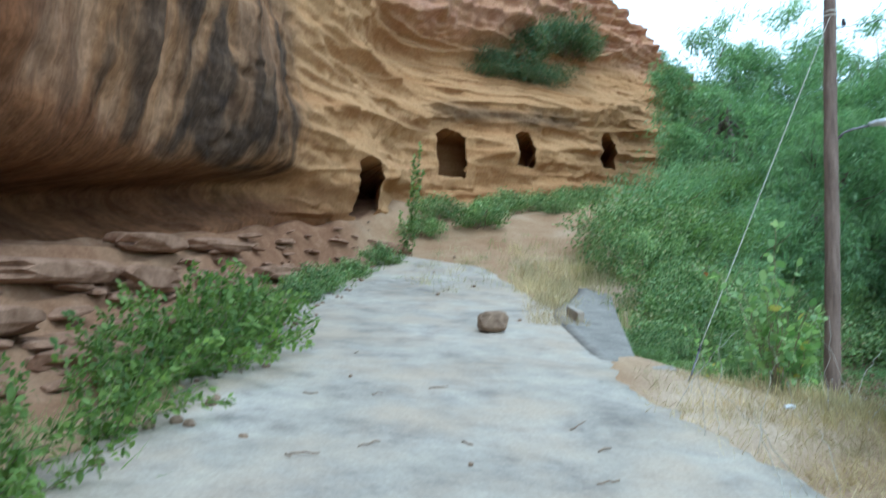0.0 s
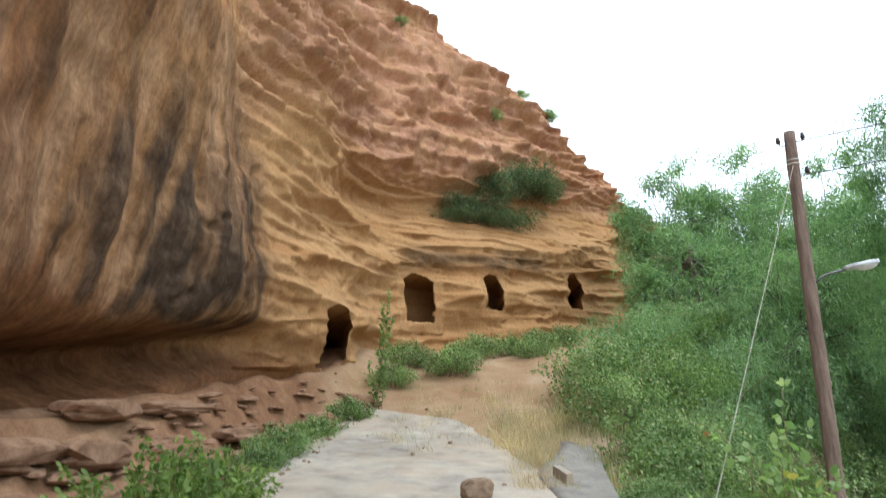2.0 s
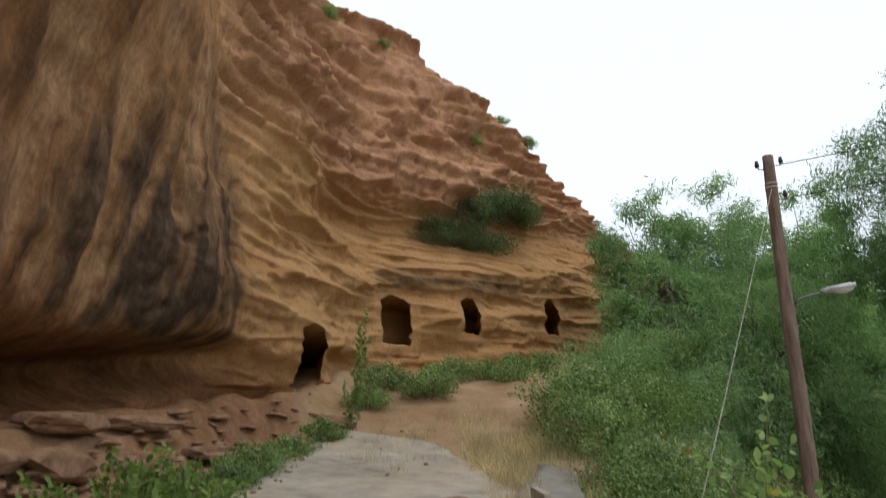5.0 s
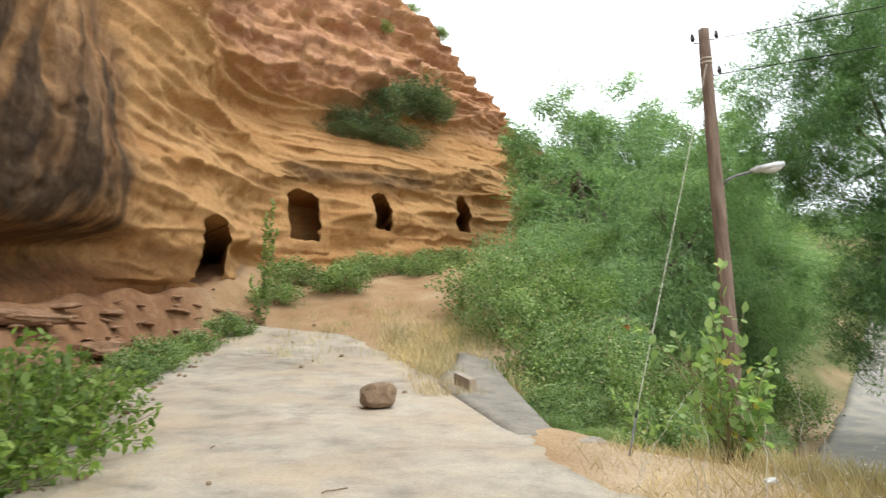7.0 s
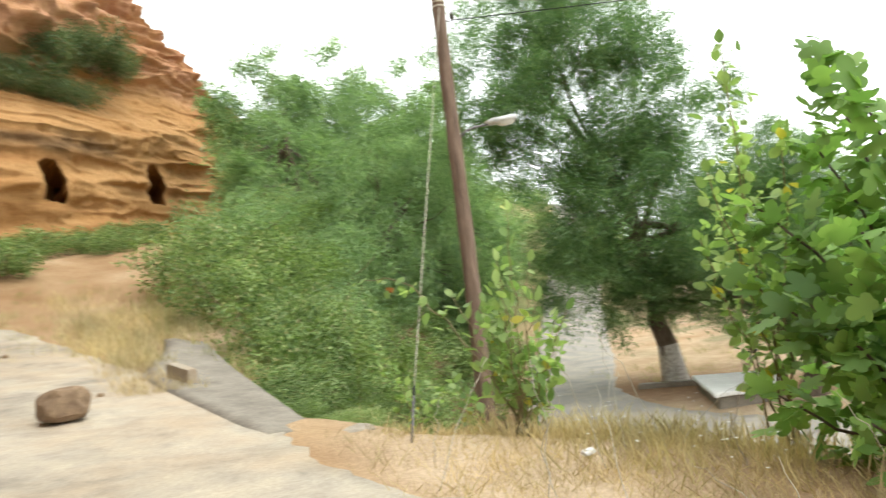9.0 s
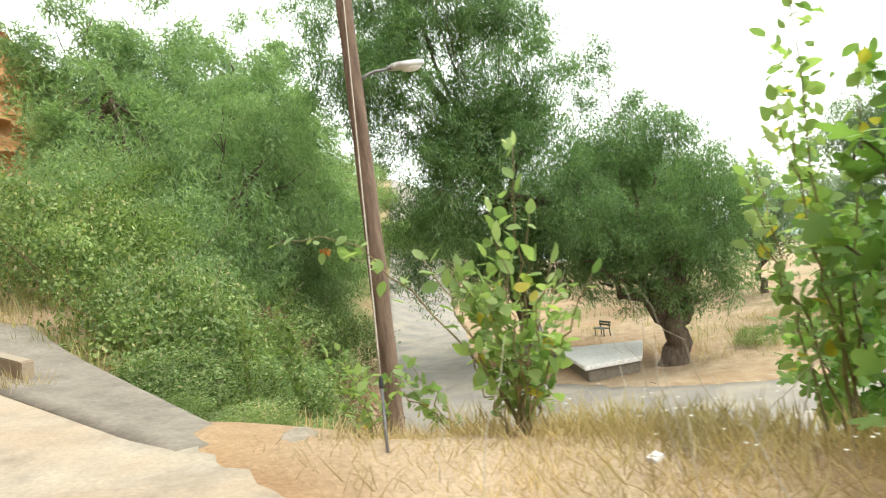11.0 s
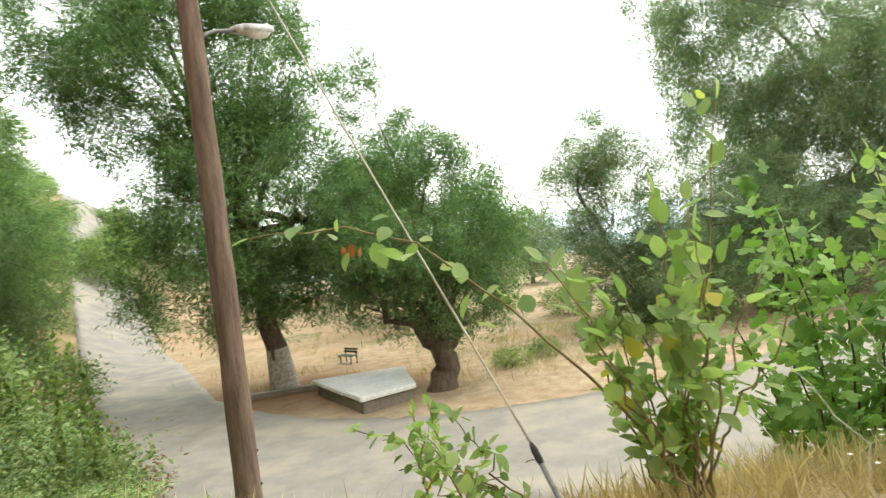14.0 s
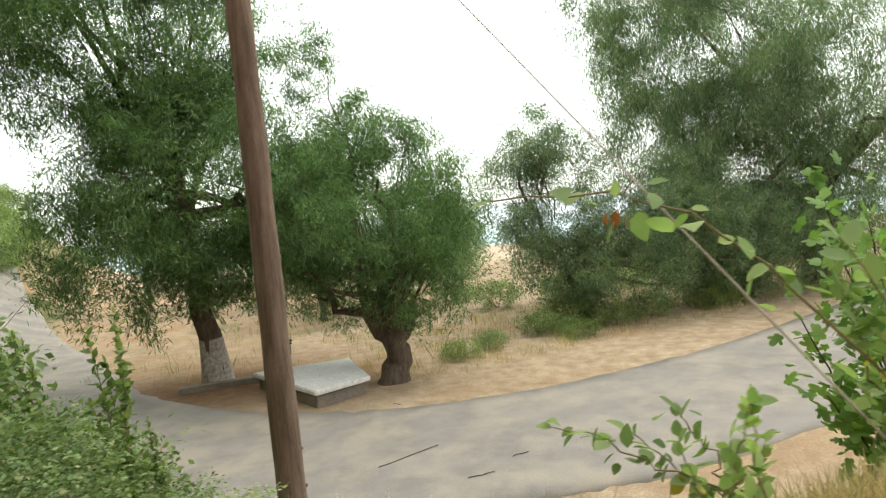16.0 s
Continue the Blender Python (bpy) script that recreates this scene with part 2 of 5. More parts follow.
DEADLEAF = mottled("orange_dead_leaf", (0.38, 0.15, 0.04), (0.55, 0.26, 0.08), 9)
L_DEAD = foliage("dead_brush", (0.165, 0.099, 0.066), (0.330, 0.220, 0.154), through_light=0.2, rough=0.9)


# ---- building helpers ----
def mesh_from(name, verts, faces, material, smooth=False):
    """verts (N,3); faces (M,k) or a list of such arrays."""
    me = bpy.data.meshes.new(name)
    verts = np.asarray(verts, dtype=np.float32)
    groups = [np.asarray(f, dtype=np.int32) for f in (faces if isinstance(faces, list) else [faces]) if len(f)]
    loops = np.concatenate([f.ravel() for f in groups])
    sizes = np.concatenate([np.full(len(f), f.shape[1], dtype=np.int32) for f in groups])
    starts = np.concatenate([[0], np.cumsum(sizes)[:-1]]).astype(np.int32)
    me.vertices.add(len(verts))
    me.vertices.foreach_set("co", verts.ravel())
    me.loops.add(len(loops))
    me.loops.foreach_set("vertex_index", loops)
    me.polygons.add(len(sizes))
    me.polygons.foreach_set("loop_start", starts)
    me.polygons.foreach_set("loop_total", sizes)
    if smooth:
        me.polygons.foreach_set("use_smooth", np.ones(len(sizes), dtype=bool))
    me.update(calc_edges=True)
    me.validate()
    me.materials.append(material)
    return me


def part_np(name, verts, faces, material, parent=None, label="", smooth=False):
    ob = new(name, mesh_from(name, verts, faces, material, smooth))
    if parent:
        ob.parent = parent
    return tagged(ob, label)


def part(name, bm, material, parent=None, label="", smooth=False):
    me = bpy.data.meshes.new(name)
    for f in bm.faces:
        f.smooth = smooth
    bm.to_mesh(me)
    bm.free()
    me.materials.append(material)
    ob = new(name, me)
    if parent:
        ob.parent = parent
    return tagged(ob, label)


def thing(name, at, label, category, group=""):
    ob = new(name)
    ob.location = at
    ob.empty_display_size = 0.2
    return tagged(ob, label, category, group)


def attr(ob, name, values):
    a = ob.data.attributes.new(name, "FLOAT", "POINT")
    a.data.foreach_set("value", np.asarray(values, dtype=np.float32))


def tube(points, radii, sides=8):
    """A tapered tube along points, as verts and faces."""
    pts = [Vector(p) for p in points]
    verts, faces, quads = [], [], []
    ref = Vector((0.31, 0.95, 0.05))
    for i, p in enumerate(pts):
        d = (pts[min(i + 1, len(pts) - 1)] - pts[max(i - 1, 0)]).normalized()
        a = d.cross(ref)
        a = a.normalized() if a.length > 0.05 else d.cross(Vector((1, 0, 0))).normalized()
        b = d.cross(a)
        for k in range(sides):
            w = 2 * math.pi * k / sides
            verts.append(p + (a * math.cos(w) + b * math.sin(w)) * radii[i])
    for i in range(len(pts) - 1):
        for k in range(sides):
            q = (k + 1) % sides
            quads.append((i * sides + k, i * sides + q, (i + 1) * sides + q, (i + 1) * sides + k))
    n = len(verts)
    verts += [pts[0], pts[-1]]
    for k in range(sides):
        q = (k + 1) % sides
        faces.append((n, q, k))
        faces.append((n + 1, (len(pts) - 1) * sides + k, (len(pts) - 1) * sides + q))
    return np.array([tuple(v) for v in verts]), quads, faces


def tubes(list_of_tubes):
    """Joins several tubes for one mesh."""
    vs, qs, ts, n = [], [], [], 0
    for v, q, t in list_of_tubes:
        vs.append(v)
        qs.append(np.array(q) + n)
        ts.append(np.array(t) + n)
        n += len(v)
    return np.concatenate(vs), [np.concatenate(qs), np.concatenate(ts)]


def bent(a, b, n=6, sag=0.0, wob=0.05, rng=None):
    rng = rng or np.random.default_rng(1)
    a, b = np.array(a, float), np.array(b, float)
    t = np.linspace(0, 1, n)[:, None]
    p = a + (b - a) * t
    p[:, 2] -= (4 * sag * t * (1 - t))[:, 0]
    w = rng.normal(0, wob, (n, 3)) * np.sin(np.pi * t)
    return p + w


def scatter(shape, faces, pos, along, normal, size):
    """Copies of one small leaf shape (x across, y along, z out), as verts and faces."""
    along = along / np.linalg.norm(along, axis=1, keepdims=True)
    side = np.cross(along, normal)
    side /= np.linalg.norm(side, axis=1, keepdims=True) + 1e-9
    out = np.cross(side, along)
    shape = np.asarray(shape, float)
    v = (pos[:, None, :] + size[:, None, None] * (shape[None, :, 0, None] * side[:, None, :] + shape[None, :, 1, None] * along[:, None, :] + shape[None, :, 2, None] * out[:, None, :]))
    n = len(pos)
    f = [(np.asarray(g)[None] + (np.arange(n) * len(shape))[:, None, None]).reshape(-1, len(g[0])) for g in faces]
    return v.reshape(-1, 3), f


SLIM = ([(0, 0, 0), (0.11, 0.45, 0.02), (0, 1, -0.06), (-0.11, 0.45, 0.02)], [[(0, 1, 2, 3)]])
NEEDLE = ([(0, 0, 0), (0.08, 0.45, 0.02), (0, 1, -0.1), (-0.08, 0.45, 0.02)], [[(0, 1, 2, 3)]])
BROADLEAF = ([(0, 0, 0), (0.27, 0.22, 0.05), (0.33, 0.5, 0.05), (0.18, 0.82, 0.0), (0, 1, -0.1), (-0.18, 0.82, 0.0), (-0.33, 0.5, 0.05), (-0.27, 0.22, 0.05)], [[(0, 1, 2, 3), (0, 3, 4, 5), (0, 5, 6, 7)]])
OVAL = ([(0, 0, 0), (0.24, 0.3, 0.03), (0.25, 0.62, 0.03), (0, 1, -0.08), (-0.25, 0.62, 0.03), (-0.24, 0.3, 0.03)], [[(0, 1, 2, 3), (0, 3, 4, 5)]])
FIG_EDGE = [(0, 0), (0.16, -0.04), (0.30, 0.06), (0.33, 0.18), (0.25, 0.30), (0.40, 0.36), (0.52, 0.50), (0.50, 0.62), (0.38, 0.64), (0.22, 0.56), (0.24, 0.75), (0.16, 0.95), (0.0, 1.02)]
FIGLEAF = ([(0, 0.38, 0.03)] + [(a, b, -0.12 * (a * a + (b - 0.4) ** 2)) for a, b in FIG_EDGE] + [(-a, b, -0.12 * (a * a + (b - 0.4) ** 2)) for a, b in FIG_EDGE[-2:0:-1]],
           [[(0, i, i % 24 + 1) for i in range(1, 25)]])
BLADE = ([(-0.02, 0, 0), (0.02, 0, 0), (0.014, 0.55, 0.05), (0, 1, 0.22), (-0.014, 0.55, 0.05)], [[(0, 1, 2, 4)], [(4, 2, 3)]])


def clump_leaves(rng, centres, per, spread, size, droop=0.0, shape=SLIM):
    """Leaves in sprays around the centres: each spray leans its own way."""
    centres = np.asarray(centres)
    n = len(centres) * per
    c = np.repeat(centres, per, axis=0)
    lean = np.repeat(rng.normal(0, 1, (len(centres), 3)) * (1, 1, 0.5) + (0, 0, 0.3 - droop), per, axis=0)
    lean /= np.linalg.norm(lean, axis=1, keepdims=True)
    t = rng.uniform(-1, 1, (n, 1))
    pos = c + lean * t * spread + rng.normal(0, spread * 0.36, (n, 3))
    along = lean * 0.8 + rng.normal(0, 0.55, (n, 3)) + (0, 0, -droop)
    normal = rng.normal(0, 0.6, (n, 3)) + (0, 0, 1)
    return scatter(*shape, pos, along, normal, size * rng.uniform(0.6, 1.3, n))


def crown_points(rng, lobes, count, hollow=0.55):
    """Clump places in a crown made of lobes (x, y, z, rx, ry, rz), thinner inside."""
    lobes = np.asarray(lobes, float)
    w = lobes[:, 3] * lobes[:, 4] * lobes[:, 5]
    pick = rng.choice(len(lobes), count, p=w ** 0.75 / (w ** 0.75).sum())
    d = rng.normal(0, 1, (count, 3))
    d /= np.linalg.norm(d, axis=1, keepdims=True)
    r = rng.uniform(hollow ** 2, 1.12, (count, 1)) ** 0.5 * rng.uniform(0.86, 1.12, (count, 1))
    return lobes[pick, :3] + d * r * lobes[pick, 3:]


# ---- the land ----
def smooth(t):
    t = np.clip(t, 0, 1)
    return t * t * (3 - 2 * t)


def drift(y):
    """Sideways set of the bank and the cliff beyond the path's bend."""
    return -0.8 * smooth((np.asarray(y, float) - 16) / 12)


def path_height(y):
    """Height of the walked path's middle along y."""
    y = np.asarray(y, float)
    t = np.clip(y - 13, 0, None)
    rise = np.where(t < 10, 0.0088 * t * t, np.where(t < 14, 0.88 + 0.29 * (t - 10), 2.04 + 0.07 * (t - 14)))
    return 0.095 * np.clip(y, -20, 60) + rise


def far_field(p):
    """Where the things beyond the road stand, from their first plan."""
    x, y = np.asarray(p, float)[..., 0], np.asarray(p, float)[..., 1]
    return np.stack([1.07 * x - 0.031 * y + 1.14, 0.037 * x + 1.048 * y - 0.03], -1)


def land(x, y):
    """Height of the ground."""
    x, y = np.asarray(x, float), np.asarray(y, float)
    up = path_height(y) - 0.08 * np.clip(x, -2.2, 3) * (1 - 0.7 * smooth((y - 15) / 8))
    brink = np.interp(y, [-30, 3, 7.4, 9.2, 13.6, 15, 18, 22, 26, 30, 34, 44, 60], [6.5, 4.8, 4.0, 2.6, 2.3, 2.9, 3.6, 5.4, 7.8, 10.2, 12.5, 17, 24]) + drift(y)
    foot = np.interp(y, [-30, -12, -4, 6, 9, 13, 16, 18, 25, 37, 50, 70], [26, 19, 15.5, 10.8, 9.4, 8.6, 9.4, 10.6, 15.5, 27, 40, 56])
    low = -2.5 - 3.7 * smooth((x - 42) / 115) - 4 * smooth((x - 150) / 60)
    hill = 14 * smooth((y - 0.5 * x - 18) / 25) * (1 - smooth((x - 60) / 40)) * smooth((x - 12) / 10)
    z = up + (low + hill - up) * smooth((x - brink) / (foot - brink))
    z = z - 0.24 * smooth((x - 2.4) / 0.5) * smooth((4.2 - x) / 0.5) * smooth((y - 9.8) / 2.0) * smooth((17.6 - y) / 0.8)
    left = np.interp(y, [-30, 0, 6, 9, 16, 20, 24, 30, 34, 40, 50, 60], [-3.2, -3.1, -3.0, -3.7, -4.0, -3.4, -1.4, 1.6, 4.4, 9, 15, 19]) + drift(y)
    base = np.interp(y, [-30, 0, 12, 18, 22.5], [-7.4, -7.4, -6.4, -5.2, -3.4])
    talus = np.interp(y, [0, 12, 20, 24, 30, 60], [1.75, 1.7, 1.5, 1.0, 0.5, 0.5])
    z = z + talus * smooth((left - x) / np.maximum(left - base, 0.8))
    return z


def rough_land(x, y):
    """Ground with its small unevenness, flat under the paving."""
    z = land(x, y)
    if not np.ndim(x):
        return float(z)
    bump = np.array([noise.noise((a * 0.9, b * 0.9, 0.3)) * 0.09 + noise.noise((a * 3.1, b * 3.1, 7.3)) * 0.035 for a, b in zip(x.ravel(), y.ravel())]).reshape(x.shape)
    paved = smooth((np.abs(x + 0.4) - 2.2) / 0.8) + smooth((y - 20) / 4)
    lowland = smooth((-1.7 - z) / 0.7) * (x < 40)
    # rock ledges stepping up to the cliff foot
    over = z - path_height(y)
    wander = np.array([0.5 * noise.noise((a * 0.25, b * 0.16, 2.1)) + 0.35 * noise.noise((a * 1.3, b * 0.7, 5.5)) for a, b in zip(x.ravel(), y.ravel())]).reshape(x.shape)
    q = over / 0.34 + wander
    ledge = (np.floor(q) + smooth((q - np.floor(q) - 0.62) / 0.3) - wander) * 0.34
    rock = smooth((-3.3 - x) / 0.5) * smooth((over - 0.25) / 0.2) * (y < 23) * (y > -6)
    return z + 0.8 * rock * (ledge - over) + bump * np.clip(paved, 0, 1) * (1 - 0.75 * lowland) - 0.02


def spaced(fine_a, fine_b, step, far_a, far_b):
    f = np.arange(fine_a, fine_b + step / 2, step)
    g = np.geomspace(1, max(far_b - fine_b, 2), 30) + fine_b
    h = fine_a - np.geomspace(1, max(fine_a - far_a, 2), 24)[::-1]
    return np.concatenate([h, f, g])


def grid_faces(nu, nv):
    i = np.arange(nu - 1)[:, None] * nv + np.arange(nv - 1)[None]
    return np.stack([i, i + nv, i + nv + 1, i + 1], -1).reshape(-1, 4)


def build_ground():
    xs, ys = spaced(-9, 34, 0.3, -2500, 2500), spaced(-6, 44, 0.3, -2500, 2500)
    xs = np.unique(np.round(np.concatenate([xs, np.arange(-8, -2.6, 0.1)]), 3))
    X, Y = np.meshgrid(xs, ys, indexing="ij")
    Z = rough_land(X, Y)
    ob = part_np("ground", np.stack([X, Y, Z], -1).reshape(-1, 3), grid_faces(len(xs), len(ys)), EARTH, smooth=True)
    x, y, z = X.ravel(), Y.ravel(), Z.ravel()
    n1 = np.array([noise.noise((a * 0.35, b * 0.35, 3)) for a, b in zip(x, y)])
    straw = smooth((x - 2.2) / 1.0) * (y < 21) * smooth((y + 6) / 4) + smooth((x - 14) / 3) * 0.85
    slope = smooth((x - 4) / 2) * smooth((-z + path_height(y) - 0.4) / 0.8) * smooth((z + 2.4) / 0.6) * (x < 40)
    green = np.clip(slope * (0.75 + n1), 0, 1) + 0.5 * smooth((n1 - 0.1) / 0.3) * smooth((x - 24) / 6) + (0.4 + n1) * smooth((z + 1.6) / 1.5) * smooth((x - 18) / 5) * (x < 75)
    attr(ob, "straw", np.clip(straw * (0.7 + 0.9 * n1), 0, 1))
    attr(ob, "green", np.clip(green, 0, 0.9))
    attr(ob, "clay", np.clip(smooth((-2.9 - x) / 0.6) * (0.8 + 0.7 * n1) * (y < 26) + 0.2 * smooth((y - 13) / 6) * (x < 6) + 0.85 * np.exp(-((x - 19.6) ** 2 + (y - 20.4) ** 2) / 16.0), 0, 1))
    attr(ob, "sand", np.clip(smooth((x - 56) / 12) + 0.75 * smooth((x - 2.1) / 0.5) * smooth((5.8 - x) / 1.2) * (y < 9) * (0.6 + n1) + 0.5 * smooth((x - 11) / 2) * smooth((20 - x) / 4) * (y > 14) * (y < 22) * (1 - np.exp(-((x - 18.8) ** 2 + (y - 20.2) ** 2) / 8.0)), 0, 1))
    return tagged(ob, "dry reddish earth with straw and sandy patches", "ground", kind="structure")


def build_strip(name, centre, material, label, category, lift=0.03, cuts=10, ragged=0.12, thick=0.25, seed=3):
    """Paving laid on the land: rows of (y or along, left x, y, right x, y), with a ragged edge."""
    rng = np.random.default_rng(seed)
    c = np.asarray(centre, float)
    k = np.linspace(0, len(c) - 1, (len(c) - 1) * 10 + 1)
    row = np.stack([np.interp(k, np.arange(len(c)), c[:, j]) for j in range(4)], -1)
    for _ in range(3):
        row[1:-1] = (row[:-2] + 2 * row[1:-1] + row[2:]) / 4
    jag = np.array([[noise.noise((i * 0.55, s, 5)) + 0.6 * noise.noise((i * 1.9, s, 9)) for s in (1, 40)] for i in range(len(row))]) * ragged
    t = np.linspace(0, 1, cuts)[None, :, None]
    L, R = row[:, None, :2], row[:, None, 2:]
    P = L + (R - L) * t
    width = np.linalg.norm(R - L, axis=-1, keepdims=True)
    P = P + (R - L) / width * (jag[:, :1, None] * (t < 0.01) + jag[:, 1:, None] * (t > 0.99))
    Z = land(P[..., 0], P[..., 1]) + lift
    top = np.concatenate([P, Z[..., None]], -1)
    nu, nv = top.shape[:2]
    skirt = top.copy()
    skirt[..., 2] -= thick
    edge = np.concatenate([np.arange(nv), (np.arange(1, nu) * nv + nv - 1), ((nu - 1) * nv + np.arange(nv - 2, -1, -1)), (np.arange(nu - 2, 0, -1) * nv)])
    low = skirt.reshape(-1, 3)[edge]
    verts = np.concatenate([top.reshape(-1, 3), low])
    m = len(edge)
    a = np.arange(m)
    side = np.stack([edge, edge[(a + 1) % m], nu * nv + (a + 1) % m, nu * nv + a], -1)
    ob = part_np(name, verts, [grid_faces(nu, nv), side], material)
    return tagged(ob, label, category, kind="structure")


build_ground()
build_strip("pavement", [(-2.4, -8, 3.6, -8), (-2.5, 0, 3.3, 0), (-2.6, 4.3, 3.0, 4.6), (-2.3, 6, 2.5, 6.6), (-3.2, 8.4, 2.15, 8.1), (-3.4, 9.7, 2.3, 9.5), (-3.5, 11.4, 2.2, 11.2), (-3.5, 14, 2.18, 14.2), (-3.9, 18, 1.4, 17.7), (-3.5, 20, 0.6, 20.3), (-2.6, 22.6, -0.9, 21.4)], CONCRETE,
            "pale weathered concrete path with worn dusty surface", "pavement", cuts=14, ragged=0.22)
build_strip("road", [(60, 70, 63, 67), (35.7, 45, 38, 42), (22, 30.8, 24.8, 28.2), (15.9, 23.9, 19.0, 22.5), (12.2, 19.8, 17.3, 19.6), (10.2, 17, 16.5, 17.5), (10.4, 14.2, 16.3, 15.1), (10.9, 12.1, 16.7, 13.1), (11.3, 10.4, 17.6, 11.0), (12.0, 8.6, 19.0, 9.0), (14.0, 6.0, 20.9, 6.7), (17.0, 3.4, 23.4, 4.4), (22.5, -1.6, 28.0, 0.4), (35, -14, 39, -11), (54, -36, 58, -33)], ASPHALT,
            "worn grey asphalt road dusted with sand", "road", lift=0.035, cuts=12, ragged=0.18)
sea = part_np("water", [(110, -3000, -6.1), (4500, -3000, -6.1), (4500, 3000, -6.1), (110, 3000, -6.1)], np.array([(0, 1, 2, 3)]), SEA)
tagged(sea, "pale turquoise calm sea water", "sea", kind="structure")


# ---- the cliff ----
def cliff_columns():
    """Foot of the cliff in plan, and its section there: (out, height) from the foot to the top."""
    cols = []

    def col(x, y, *section):
        cols.append((x, y, section))
    col(-8.9, -16, (0, 1.5), (-1.7, 2.2), (0.9, 3.0), (1.9, 4.4), (2.3, 7), (2.9, 10), (3.3, 13), (3.3, 16), (1.4, 20), (-4, 21))
    col(-8.0, 0, (0, 2.0), (-1.7, 2.7), (1.2, 3.2), (2.1, 4.7), (2.5, 7), (3.2, 10), (3.6, 13), (3.5, 16), (1.4, 20), (-4, 21))
    col(-7.3, 8, (0, 2.4), (-1.7, 3.2), (1.2, 3.7), (2.1, 5.0), (2.4, 7), (3.0, 10), (3.6, 13), (3.6, 16), (1.6, 20), (-4, 21))
    col(-6.6, 13, (0, 2.9), (-1.5, 3.9), (0.9, 4.4), (1.5, 5.8), (1.7, 7.5), (2.15, 10), (2.5, 13), (2.5, 16), (1.2, 20), (-4, 21))
    col(-5.5, 16.5, (0, 3.5), (-1.1, 4.5), (0.9, 5.0), (1.3, 6.5), (1.2, 8), (0.9, 10), (1.0, 13), (1.3, 16.5), (0.9, 20), (-4, 21.4))
    col(-4.7, 18.6, (0, 3.9), (-0.4, 4.8), (0.8, 5.4), (0.6, 7), (0.3, 8.6), (-0.2, 10.5), (-0.1, 13.5), (0.3, 17.4), (0.0, 20), (-4, 22))
    col(-3.1, 22.6, (0, 4.3), (0.3, 5), (0.5, 6.3), (0.1, 8), (-0.3, 10), (-0.1, 12.6), (-0.4, 15.6), (-0.8, 19.4), (-1.5, 21.8), (-6, 24))
    col(-0.8, 29.6, (0, 5.3), (0.2, 6.8), (0.1, 8.8), (0.3, 9.6), (-0.5, 11), (-0.9, 12.6), (0.1, 14.0), (-0.9, 18.2), (-2.2, 23.2), (-7, 26.5))
    col(3.4, 33.0, (0, 5.9), (0.1, 7.4), (0.1, 9.3), (0.2, 10.4), (-0.9, 11.6), (-1.6, 13.2), (-0.5, 14.8), (-1.9, 18.8), (-3.2, 24.0), (-8, 26.6))
    col(8.6, 39.2, (0, 6.6), (0, 8.2), (0, 10.3), (0.2, 11.7), (-1.3, 12.8), (-2.0, 14.2), (-1.6, 15.8), (-2.1, 18.6), (-2.8, 21.8), (-8, 23.6))
    col(12.4, 43.2, (0, 6.8), (-0.2, 8.4), (-0.4, 10.4), (-0.6, 11.8), (-1.0, 13.2), (-1.4, 14.6), (-1.6, 16.2), (-1.8, 17.6), (-2.6, 18.8), (-7, 20))
    col(17.5, 49, (0, 6.5), (-0.2, 8), (-0.4, 9.5), (-0.7, 11), (-1.0, 12.2), (-1.4, 13.4), (-1.8, 14.6), (-2.2, 15.6), (-3, 16.6), (-8, 17.5))
    col(26, 58, (0, 7), (-0.4, 8.5), (-0.8, 10), (-1.2, 11.4), (-1.6, 12.4), (-2.2, 13.4), (-2.8, 14.4), (-3.4, 15.2), (-4.4, 16), (-10, 17))
    col(44, 82, (0, 8), (-1, 9), (-2, 10), (-3, 11), (-4, 12), (-5, 13), (-6, 14), (-8, 15), (-10, 16), (-16, 17))
    return cols


CAVES = [(-2.65, 23.2, 4.35, 2.0, 1.95, 2.6), (0.2, 30.6, 6.86, 1.45, 2.0, 2.2), (3.5, 33.15, 7.6, 1.05, 1.6, 2.4), (8.5, 39.1, 8.3, 1.45, 1.85, 3.0)]


def catmull(v, k):
    i = np.clip(np.floor(k).astype(int), 0, len(v) - 2)
    f = (k - i).reshape((-1,) + (1,) * (v.ndim - 1))
    p0, p1, p2, p3 = v[np.clip(i - 1, 0, None)], v[i], v[i + 1], v[np.clip(i + 2, None, len(v) - 1)]
    m1, m2 = (p2 - p0) / 2, (p3 - p1) / 2
    return (2 * f**3 - 3 * f**2 + 1) * p1 + (f**3 - 2 * f**2 + f) * m1 + (3 * f**2 - 2 * f**3) * p2 + (f**3 - f**2) * m2


